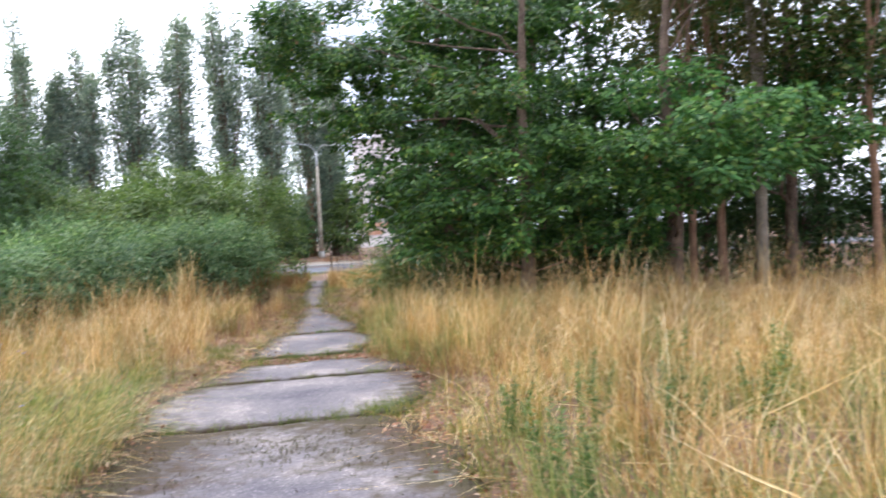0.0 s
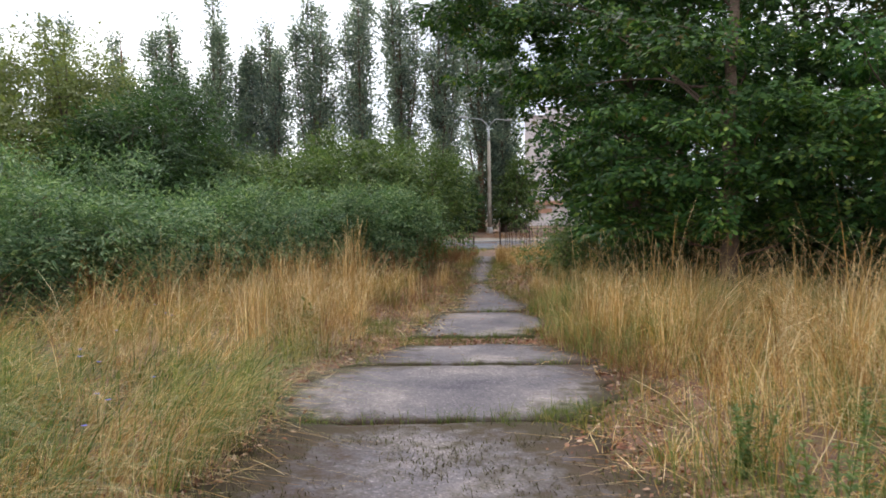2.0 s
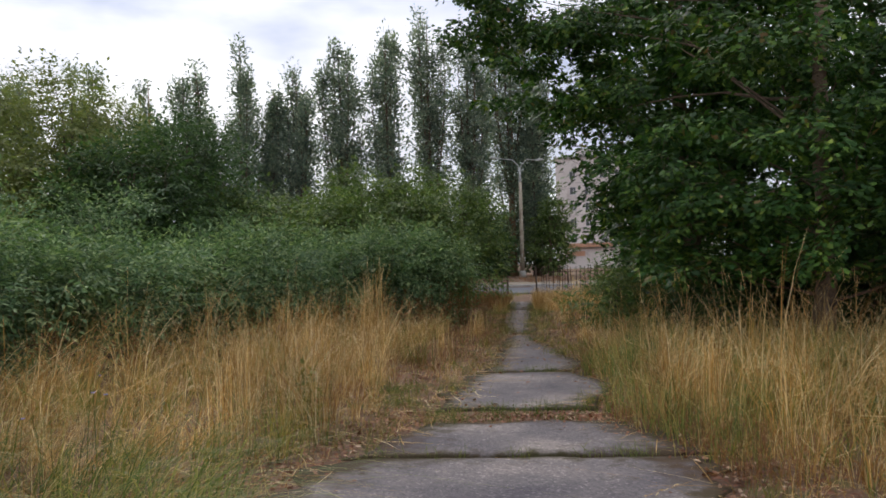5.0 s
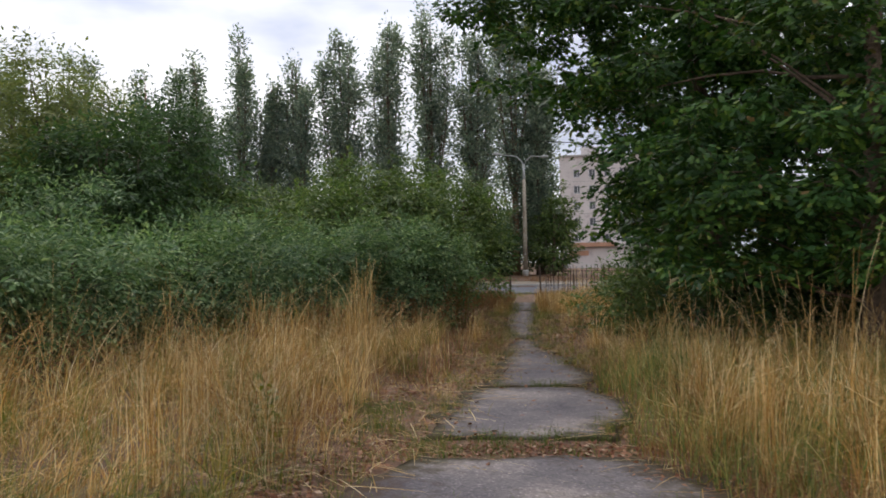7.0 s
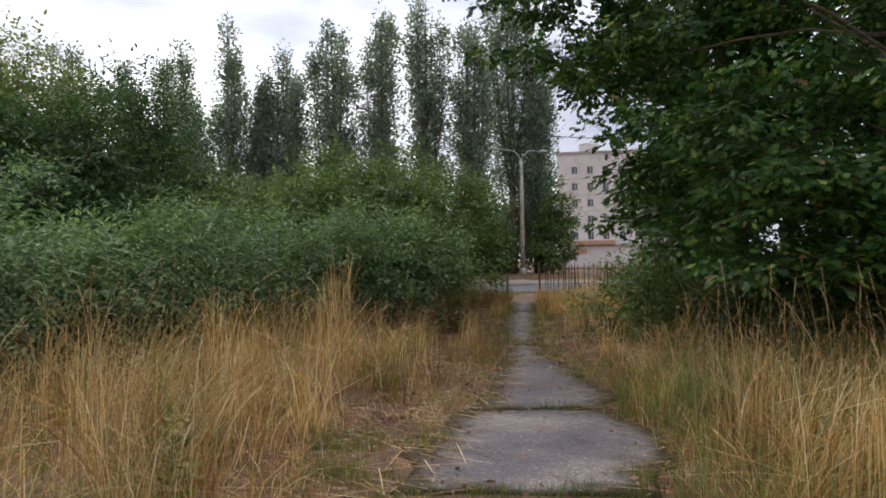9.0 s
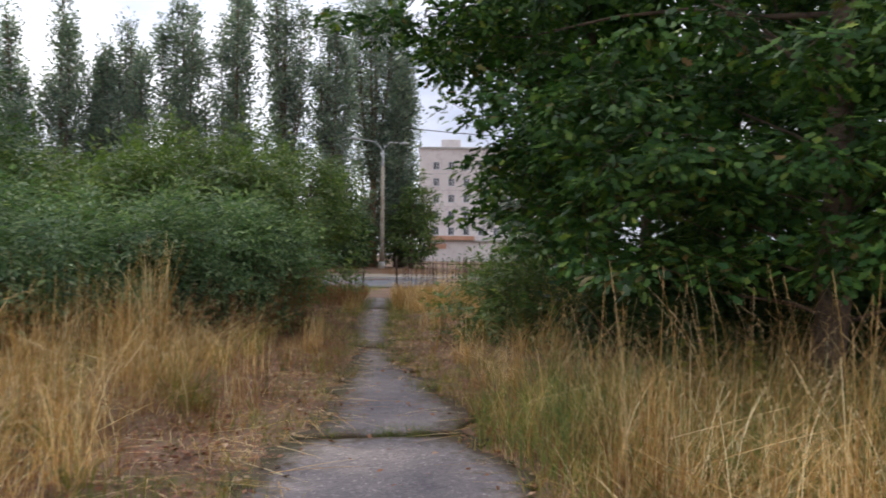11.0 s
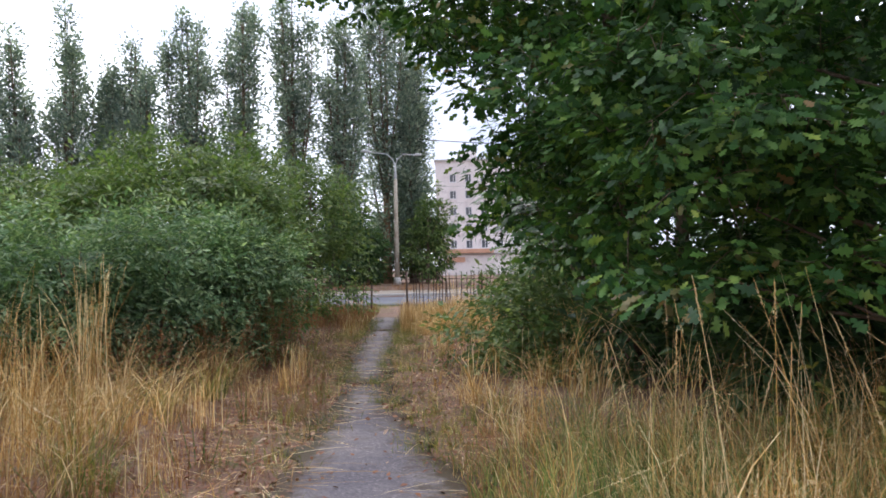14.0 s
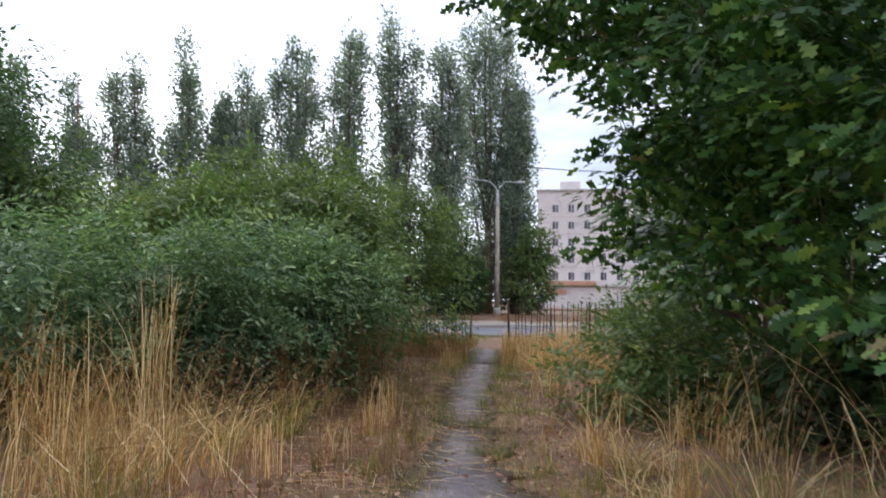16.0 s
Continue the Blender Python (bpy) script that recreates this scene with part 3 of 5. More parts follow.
def slab(y0, y1, seed):
    """One slab; its joints run square to the path, its rims are crumbled."""
    ny, nx = max(6, int((y1 - y0) / 0.12)), 18
    v, rim = [], []
    for i in range(ny + 1):
        for j in range(nx + 1):
            f, g = j / nx, i / ny
            yc = y0 + (y1 - y0) * g
            l, r = rims(yc)
            x = l + (r - l) * f
            y = yc + 0.26 * (x - (l + r) / 2)
            end = min(g, 1 - g) * (y1 - y0)
            side = min(f, 1 - f) * (r - l)
            jag = noise.noise(Vector((x * 2.3, y * 2.3, seed)))
            fine = noise.noise(Vector((x * 9, y * 9, seed + 5)))
            if j in (0, nx):
                x += 0.42 * jag + 0.14 * fine
            if i in (0, ny):
                y += 0.05 * jag + 0.035 * fine
            z = 0.022 + 0.012 * jag + 0.004 * fine - 0.018 * math.exp(-side * 8) - 0.010 * math.exp(-end * 12)
            v.append((x, y, z))
            # the last term darkens the whole width a little beyond y 15
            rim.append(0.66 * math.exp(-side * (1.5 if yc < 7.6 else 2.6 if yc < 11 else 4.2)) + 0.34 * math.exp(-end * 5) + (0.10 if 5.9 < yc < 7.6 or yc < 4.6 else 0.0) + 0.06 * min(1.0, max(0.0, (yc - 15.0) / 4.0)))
    n = nx + 1
    f = [(i * n + j, i * n + j + 1, (i + 1) * n + j + 1, (i + 1) * n + j) for i in range(ny) for j in range(nx)]
    loop = [j for j in range(n)] + [i * n + nx for i in range(1, ny + 1)] + [ny * n + j for j in range(nx - 1, -1, -1)] + [i * n for i in range(ny - 1, 0, -1)]
    m = len(v)
    for k in loop:
        x, y, z = v[k]
        v.append((x, y, z - 0.10))
        rim.append(0.9)
    c = len(loop)
    f += [(loop[i], m + i, m + (i + 1) % c, loop[(i + 1) % c]) for i in range(c)]
    me = np_mesh("slab", np.array(v), np.array(f), SLAB, True)
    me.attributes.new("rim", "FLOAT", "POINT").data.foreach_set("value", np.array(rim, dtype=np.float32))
    return part("slab", me, path)


for k, (a, b) in enumerate([(-6.0, -0.6), (-0.55, 3.4), (3.44, 7.62), (7.69, 10.02), (10.09, 11.35), (12.0, 14.66), (14.72, 20.4), (20.44, 28.9), (28.93, 34.0)]):
    slab(a, b, k * 3.7)

# street beyond the gate
road_v, road_f = box(0, 0, 0, 160, ROAD_FAR - ROAD_NEAR, 0.1)
road = tagged(new("road", np_mesh("road", road_v, road_f, ASPHALT_ROAD)), "grey asphalt street beyond the fence", "road", kind="structure")
road.matrix_world = pose(*street(0, (ROAD_NEAR + ROAD_FAR) / 2, -0.035), 0, 0, STREET_TURN)
kerb = tagged(new("kerb"), "pale concrete kerb along the street", "kerb", kind="structure")
kerb_mesh = bevel_box("kerb_stone", (0.99, 0.2, 0.3), (0, 0, 0), KERB, 0.02)
for i in range(-34, 30):
    ob = part("kerb_stone", kerb_mesh, kerb)
    ob.matrix_local = pose(*street(i, ROAD_FAR + 0.1, 0.03 + 0.01 * math.sin(i * 2.1)), 0, 0, STREET_TURN)
verge_v, verge_f = box(0, 0, 0, 70, 3.2, 0.06)
verge = tagged(new("pavement_far", np_mesh("pavement_far", verge_v, verge_f, rough_material("sandy_verge", [(0.3, (0.27, 0.225, 0.17)), (0.7, (0.38, 0.33, 0.26))], 0.9, 30.0))), "pale sandy footway behind the kerb", "footway", kind="structure")
verge.matrix_world = pose(*street(0, ROAD_FAR + 1.85, 0.165), 2.3, 0, STREET_TURN)


def street_lamp():
    x, y = -14.0, 66.3
    z = float(ground_z(np.array(x), np.array(y)))
    top = tagged(new("street_lamp"), "tapered concrete street lamp post with two curved arms", "street lamp")
    top.matrix_world = pose(x, y, z - 0.03, 0, 0, STREET_TURN)
    h = Heap()
    h.add(*tube([(0, 0, 0.55), (0, 0, 3), (0, 0, 5.5), (0, 0, 8.05)], [0.2, 0.185, 0.165, 0.135], 10))
    part("post", h.mesh("post", CONCRETE, True), top)
    h = Heap()
    h.add(*tube([(0, 0, 0), (0, 0, 0.5), (0, 0, 0.56)], [0.29, 0.27, 0.21], 10))
    part("foot", h.mesh("foot", WHITEWASH, True), top, "whitewashed foot of the post")
    h = Heap()
    h.add(*tube([(0, 0, 8.0), (0, 0, 8.5), (0, 0, 9.3)], [0.13, 0.09, 0.06], 8))
    part("cap", h.mesh("cap", LAMP_METAL, True), top)
    h = Heap()
    h.add(*tube([(0, -0.16, 1.75), (0, -0.16, 2.0)], [0.05, 0.05], 6))
    part("plate", h.mesh("plate", WHITEWASH), top, "small white number plate")
    for sg, tip in ((-1, 2.0), (1, 1.5)):
        h = Heap()
        h.add(*tube([(0, 0, 8.9), (sg * 0.15, 0, 9.5), (sg * 0.6, 0, 9.95), (sg * tip, 0, 10.15 if sg < 0 else 9.85)], [0.05, 0.045, 0.04, 0.035], 6))
        arm = part("arm", h.mesh("arm", LAMP_METAL, True), top)
        h = Heap()
        h.add(*tube([(sg * (tip - 0.15), 0, 10.17 if sg < 0 else 9.86), (sg * (tip + 0.15), 0, 10.21 if sg < 0 else 9.88), (sg * (tip + 0.55), 0, 10.2 if sg < 0 else 9.88)], [0.05, 0.12, 0.06], 8))
        part("lamp_head", h.mesh("lamp_head", LAMP_METAL, True), arm)


street_lamp()

# fence with a gap for the path


def fence(name, u0, u1, v, z0, height, spacing, material, label, seed, base=0.0, slope=0.0):
    rng = np.random.default_rng(seed)
    top = tagged(new(name), label, "fence")
    top.matrix_world = pose(*street(u0, v, base), 0, 0, STREET_TURN + slope)
    L = abs(u1 - u0)
    sg = 1 if u1 > u0 else -1
    h = Heap()
    h.add(*tube([(0, 0, 0), (0, 0, 1.0)], [0.017, 0.014], 5))
    rod = h.mesh("picket", material)
    n = int(L / spacing)
    for i in range(1, n):
        if rng.random() < 0.1:
            continue
        ob = part("picket", rod, top)
        ob.matrix_local = pose(sg * (i * spacing + rng.normal() * 0.015), rng.normal() * 0.01, z0, rng.normal() * 2.5, rng.normal() * 2.5) @ Matrix.Diagonal((1, 1, height * (0.9 + 0.14 * rng.random()), 1))
    h = Heap()
    h.add(*tube([(0, 0, 0), (0, 0, 1)], [0.035, 0.033], 8))
    post_mesh = h.mesh("post", material, True)
    for i in range(int(L / 2.5) + 1):
        ob = part("post", post_mesh, top)
        ob.matrix_local = pose(sg * i * 2.5, 0, -0.1, rng.normal() * 1.5, rng.normal() * 1.5) @ Matrix.Diagonal((1, 1, height + z0 + 0.12, 1))
    for z in (z0 + 0.12, z0 + height * 0.82):
        h = Heap()
        h.add(*tube([(0, 0, z), (sg * L / 2, 0, z - 0.02), (sg * L, 0, z)], [0.014] * 3, 5))
        part("rail", h.mesh("rail", material), top)


fence("iron_fence", 0.62, 9.0, -0.2, 0.05, 1.38, 0.105, RUSTY, "rusty iron rod fence standing in dry grass", 3)
fence("iron_fence", -0.65, -9.0, 0.6, 0.05, 0.95, 0.13, RUSTY, "low rusty iron rod fence standing in dry weeds", 4, slope=-4)
fence("street_fence", 7.0, 17.0, 20.5, 0.1, 1.75, 0.17, GREY_IRON, "tall grey iron fence in front of the building", 5, base=0.24)


# block of flats far behind the street
def flats():
    top = tagged(new("apartment_building"), "pale panel-built block of flats with white windows", "building")
    top.matrix_world = pose(-22.5, 135.5, 0.3, 0, 0, STREET_TURN - 4)
    storeys, bays, pitch, storey = 6, 10, 2.6, 2.8
    Wd, dp, Ht = bays * pitch + 1.6, 12.0, 19.3
    win = [(1.6 + pitch * (b + 0.5), 2.45 + storey * s) for s in range(storeys) for b in range(bays)]
    # front wall: bands between the storeys, piers between the windows
    h = Heap()
    edges = [0.0] + [2.45 + storey * s + k * 0.7 for s in range(storeys) for k in (-1, 1)] + [Ht]
    for z0, z1 in zip(edges[0::2], edges[1::2]):
        h.add(*box(Wd / 2, 0.15, (z0 + z1) / 2, Wd, 0.3, z1 - z0))
    xs = [0.0] + [1.6 + pitch * (b + 0.5) + k * 0.55 for b in range(bays) for k in (-1, 1)] + [Wd]
    for s in range(storeys):
        for x0, x1 in zip(xs[0::2], xs[1::2]):
            h.add(*box((x0 + x1) / 2, 0.152, 2.45 + storey * s, x1 - x0, 0.3, 1.4))
    h.add(*box(Wd / 2, dp, Ht / 2, Wd, 0.3, Ht))
    h.add(*box(0.15, dp / 2, Ht / 2, 0.3, dp - 0.3, Ht))
    h.add(*box(Wd - 0.15, dp / 2, Ht / 2, 0.3, dp - 0.3, Ht))
    wall = part("wall", h.mesh("wall", WALL), top)
    seam = bevel_box("panel_joint", (Wd, 0.03, 0.05), (0, 0, 0), KERB, 0.01)
    for s in range(1, storeys):
        ob = part("panel_joint", seam, wall)
        ob.matrix_local = pose(Wd / 2, -0.01, 1.05 + storey * s)
    part("roof", bevel_box("roof", (Wd + 0.4, dp + 0.6, 0.35), (Wd / 2, dp / 2, Ht + 0.17), KERB, 0.03), top)
    part("lift_house", bevel_box("lift_house", (3.4, 4.0, 1.7), (5.4, 4.5, Ht + 1.2), WALL, 0.03), top)
    part("plinth", bevel_box("plinth", (Wd, 0.1, 1.5), (Wd / 2, -0.06, 0.75), PINK, 0.02), top, "faded pink plinth")
    frame_h = Heap()
    for bx in ((0, 0, 0.655, 1.1, 0.09, 0.09), (0, 0, -0.655, 1.1, 0.09, 0.09), (-0.505, 0, 0, 0.09, 0.09, 1.22), (0.505, 0, 0, 0.09, 0.09, 1.22), (0.1, 0, 0, 0.08, 0.09, 1.22)):
        frame_h.add(*box(*bx))
    fm = frame_h.mesh("window_frame", FRAME_WHITE)
    pane = np_mesh("pane", *box(0, 0.03, 0, 1.0, 0.02, 1.3), GLASS)
    sill = bevel_box("sill", (1.2, 0.25, 0.05), (0, -0.12, -0.75), FRAME_WHITE, 0.01)
    for wx, wz in win:
        w = part("window", fm, top)
        w.matrix_local = pose(wx, 0.12, wz)
        part("pane", pane, w)
        part("sill", sill, w)
    # shop front along the ground floor, with its awning
    shop = part("shop_front", bevel_box("shop_front", (14.0, 3.0, 3.4), (7.4, -1.6, 1.7), WALL, 0.04), top, "low pale shop front before the ground floor")
    part("awning", bevel_box("awning", (8.0, 1.2, 0.7), (5.4, -3.4, 4.0), ORANGE, 0.04), shop, "faded orange awning")
    part("sign_board", bevel_box("sign_board", (3.0, 0.12, 0.8), (3.2, -3.2, 2.6), ORANGE, 0.02), shop, "small orange sign board")
    part("shop_roof", bevel_box("shop_roof", (14.6, 3.6, 0.25), (7.4, -1.7, 3.53), KERB, 0.03), shop)


flats()


def cable():
    h = Heap()
    a, b = np.array(street(-4, 36, 12.8)), np.array(street(26, 30, 10.8))
    h.add(*tube(arc(a, b, -0.7, 14), [0.035] * 14, 5))
    tagged(new("overhead_cable", h.mesh("overhead_cable", CABLE)), "black overhead cable strung across the sky", "cable")


cable()

# ---- trees ----
# the big oak beside the path: low boughs almost to the grass
OAK_LOBES = [((-1.75, 0.3, 2.2), (1.75, 1.8, 1.75), 1.5), ((-1.2, -0.9, 2.0), (1.5, 1.0, 0.8), 0.9), ((-2.7, 2.2, 3.6), (1.7, 1.8, 1.5), 0.9), ((-0.6, -0.5, 4.2), (2.5, 2.2, 1.6), 1.4),
             ((1.0, -1.9, 3.2), (1.9, 1.2, 1.2), 0.9), ((1.5, 0.8, 3.6), (2.4, 2.2, 1.8), 1.1), ((-0.8, 0.9, 6.6), (3.4, 3.0, 2.0), 1.7), ((-3.4, 2.4, 5.6), (1.9, 2.0, 1.2), 0.9), ((0.6, 1.5, 1.4), (2.2, 1.4, 1.1), 0.7), ((-5.2, 3.0, 6.9), (2.0, 1.7, 1.0), 1.1), ((-3.4, 4.6, 7.6), (2.0, 1.8, 1.2), 0.8)]
tree("oak_tree", (1.15, 16.6, 0.0), [(0.1, 0, -0.1), (0.15, -0.1, 1.6), (0.14, -0.3, 3.2), (0.2, -0.2, 5.2), (0.4, 0.3, 8.6)], [0.19, 0.14, 0.11, 0.09, 0.04],
     boughs(31, OAK_LOBES + [((-0.8, 2.9, 3.0), (2.6, 0.9, 2.4), 1.8), ((1.6, 2.6, 2.6), (2.0, 0.9, 1.8), 1.2)], 112, 0.85, 0.26) + [((-5.2, 2.6, 4.9), (0.7, 0.6, 0.35), 0.5), ((-2.9, 2.0, 2.7), (0.75, 0.9, 0.5), 0.9), ((-2.5, 2.1, 1.7), (0.7, 0.9, 0.5), 0.9), ((-3.35, 2.5, 3.6), (0.75, 0.9, 0.5), 0.9), ((-2.9, 1.4, 4.7), (0.9, 0.9, 0.5), 0.9), ((-5.6, 2.6, 6.3), (1.0, 0.9, 0.45), 0.9), ((-4.8, 3.2, 6.0), (1.0, 0.9, 0.45), 0.9), ((-4.0, 2.6, 5.7), (1.0, 0.9, 0.45), 0.9), ((-5.0, 2.2, 7.2), (1.0, 0.9, 0.45), 0.8), ((-3.2, 2.8, 6.2), (1.0, 0.9, 0.45), 0.8), ((0.3, -1.5, 1.7), (1.0, 0.7, 0.45), 0.9), ((0.9, -1.7, 2.4), (1.0, 0.7, 0.45), 0.9), ((1.6, -1.2, 1.4), (1.0, 0.7, 0.5), 0.9), ((0.1, -1.2, 2.4), (0.9, 0.6, 0.4), 0.8), ((1.0, -1.0, 1.45), (1.0, 0.7, 0.32), 0.7), ((-2.7, 0.6, 2.0), (0.8, 0.8, 0.45), 0.9), ((-2.4, -0.2, 1.3), (0.8, 0.8, 0.35), 0.9), ((-1.5, -1.0, 1.4), (0.9, 0.7, 0.32), 0.9), ((-0.3, -1.3, 1.45), (0.9, 0.6, 0.32), 0.8)],
     1850, 34, 0.112, 0.25, LOBED, OAK_LEAF, BARK, "spreading oak with dense dark green lobed leaves", "oak tree", 21, limbs=24,
     pieces=300, piece_zone=lambda p: (p[:, 1] < 16.3) & (p[:, 2] < 3.3) & (p[:, 0] < 1.6), dry=0.34, limb_r=0.025, rosette=True, skirt=1.12, bare=lambda p: (p[:, 0] < -2.4) & (p[:, 1] < 1.3) & (p[:, 2] < 2.6), inner=0.3, low=-0.75, coarse=lambda p: (p[:, 1] > -0.2) | (p[:, 2] > 3.4))
# its neighbours
EDGE_LOBES = [((-0.6, -1.9, 3.0), (1.7, 1.1, 1.1), 1.0), ((0.9, -2.0, 3.1), (2.0, 1.2, 1.0), 1.3), ((2.4, -1.0, 3.5), (1.6, 1.3, 1.1), 0.9), ((0.0, 0.2, 5.2), (2.6, 2.2, 1.7), 1.2), ((0.4, 0.4, 7.6), (2.7, 2.6, 1.7), 1.1)]
tree("oak_tree", (4.6, 17.6, 0.0), [(0, 0, -0.1), (0.1, 0, 2.5), (0.0, 0.1, 5.0), (0.3, 0.2, 9.0)], [0.2, 0.16, 0.11, 0.03],
     boughs(32, EDGE_LOBES, 34, 1.0, 0.4), 420, 28, 0.14, 0.3, FAR_LOBED, LIGHTER_OAK_LEAF, BARK, "oak with light green boughs over the meadow", "oak tree", 22, limbs=20, limb_r=0.045, group="oaks at the wood's edge", rosette=True, inner=0.3)
BACK_LOBES = [((-1.2, -0.3, 5.4), (2.2, 2.2, 2.0), 1.2), ((0.2, 0.0, 8.4), (3.0, 2.8, 2.4), 1.4), ((-0.2, -0.2, 2.4), (1.6, 1.6, 1.9), 1.0), ((1.6, -0.4, 4.6), (2.0, 2.0, 2.2), 0.9)]
tree("oak_tree", (-0.6, 22.5, 0.0), [(0, 0, -0.1), (0.1, 0, 3.0), (-0.2, 0.2, 6.0), (0.2, 0.1, 11.0)], [0.24, 0.19, 0.13, 0.04],
     boughs(33, BACK_LOBES, 52, 1.15, 0.5), 500, 26, 0.19, 0.36, FAR_LOBED, OAK_LEAF, BARK, "tall dark oak in the grove", "oak tree", 23, limbs=18, limb_r=0.05, group="oaks at the wood's edge", rosette=True, inner=0.3)
SIDE_LOBES = [((-1.4, -1.2, 4.0), (2.0, 1.6, 1.4), 1.0), ((0.2, 0.0, 8.0), (3.2, 2.8, 2.6), 1.4), ((1.6, -0.4, 5.4), (2.4, 2.0, 2.2), 0.9)]
tree("oak_tree", (8.3, 20.5, 0.0), [(0, 0, -0.1), (0.1, 0, 3.0), (0.2, 0.2, 6.0), (0.2, 0.1, 11.0)], [0.16, 0.13, 0.1, 0.03],
     boughs(34, SIDE_LOBES, 34, 1.15, 0.5), 330, 26, 0.19, 0.38, FAR_LOBED, OAK_LEAF, BARK, "tall dark oak in the grove", "oak tree", 24, limbs=18, limb_r=0.05, group="oaks at the wood's edge", rosette=True, inner=0.3)
# slim bare-stemmed trees further along the wood's edge
for k, (x, y, r, hgt, mat) in enumerate([(5.6, 19.6, 0.10, 10.5, PINE_BARK), (6.4, 19.9, 0.11, 10.0, PINE_BARK), (7.2, 19.4, 0.15, 12.0, PALE_BARK), (9.6, 18.6, 0.10, 9.5, PINE_BARK), (11.2, 20.6, 0.16, 12.5, PINE_BARK), (13.2, 19.2, 0.11, 10.5, PALE_BARK)]):
    rr = random.Random(k + 40)
    tree("acacia_tree", (x, y, 0.0), [(0, 0, -0.1), (rr.uniform(-.15, .15), 0, hgt * 0.4), (rr.uniform(-.3, .3), 0.2, hgt * 0.95)], [r, r * 0.8, r * 0.25],
         [((0.2, 0, hgt * 0.62), (1.7, 1.5, 1.9), 1.0), ((-0.3, 0.2, hgt * 0.86), (1.9, 1.7, 1.6), 1.0)],
         90, 12, 0.13, 0.6, KITE, ACACIA_LEAF, mat, "slim bare-stemmed tree with thin brownish foliage", "tree", 60 + k, limbs=8, limb_r=0.035, pinnate=True, group="slim trees at the wood's edge")
# tall wood behind
for k, (x, y, w, hgt) in enumerate([(2.2, 24.5, 3.0, 12.0), (6.4, 25.5, 3.2, 12.5), (11.0, 25.0, 3.4, 13.0), (15.6, 23.5, 3.4, 13.0), (-0.9, 30.0, 2.6, 11.0), (19.5, 19.0, 3.4, 12.0), (14.4, 20.2, 2.8, 10.0), (4.3, 27.0, 3.0, 12.5), (0.7, 26.0, 2.8, 11.5), (8.8, 27.5, 3.0, 13.0)]):
    tree("wood_tree", (x, y, 0.0), [(0, 0, -0.1), (0.1, 0, hgt * 0.4), (-0.1, 0.2, hgt * 0.9)], [0.15, 0.12, 0.03],
         [((0, 0, hgt * 0.35), (w, w, hgt * 0.2), 1.0), ((0.3, 0, hgt * 0.58), (w * 1.05, w, hgt * 0.2), 1.1), ((-0.2, 0, hgt * 0.82), (w * 0.9, w * 0.9, hgt * 0.18), 1.0)],
         220, 22, 0.28, 0.7, KITE, DARK_LEAF, BARK, "tall dark leafy tree in the wood", "tree", 700 + k, limbs=9, limb_r=0.06, group="tall trees of the wood")
# undergrowth in the wood; five small ones are added to darken the oak's hollow
for k, (x, y, w, hgt) in enumerate([(2.6, 22.0, 2.4, 2.6), (6.0, 23.5, 2.6, 3.2), (9.5, 23.8, 2.8, 3.4), (13.5, 23.0, 3.0, 3.6), (17.0, 21.0, 3.0, 4.5), (4.4, 27.0, 3.2, 5.5), (10.0, 28.5, 3.4, 6.5), (16.0, 27.5, 3.6, 7.0), (-0.8, 27.5, 2.2, 5.0), (1.8, 19.2, 1.3, 1.5), (7.8, 21.8, 1.8, 2.2), (11.4, 22.2, 2.0, 2.4), (4.6, 21.2, 1.4, 1.8), (15.4, 20.8, 2.2, 2.6), (0.6, 20.2, 1.2, 1.6), (3.3, 20.0, 1.7, 3.0), (2.7, 18.8, 1.1, 2.0), (6.6, 22.2, 2.0, 3.6), (9.0, 21.6, 1.8, 3.0), (2.1, 18.0, 1.1, 1.4), (-0.5, 20.6, 1.1, 1.4), (0.3, 24.0, 1.3, 1.6), (0.6, 18.1, 1.0, 1.2), (3.3, 17.7, 1.0, 1.5), (12.8, 21.6, 2.0, 3.4), (12.0, 31.0, 3.8, 7.5), (18.5, 30.0, 3.8, 7.5), (22.0, 25.0, 3.6, 7.0), (7.0, 31.5, 3.6, 7.0)]):
    tree("shrub", (x, y, 0.0), [(0, 0, -0.1), (0.1, 0, hgt * 0.4), (0.2, 0.1, hgt * 0.8)], [0.07, 0.05, 0.02],
         [((0, 0, hgt * 0.42), (w, w * 0.7, hgt * 0.46), 1.4), ((w * 0.3, 0, hgt * 0.72), (w * 0.7, w * 0.6, hgt * 0.34), 1.0)],
         130, 16, 0.19, 0.45, KITE, DARK_LEAF, TWIG, "dark leafy undergrowth shrub; some are added to fill dark hollows", "shrub", 80 + k, limbs=7, limb_r=0.03, group="undergrowth in the wood")

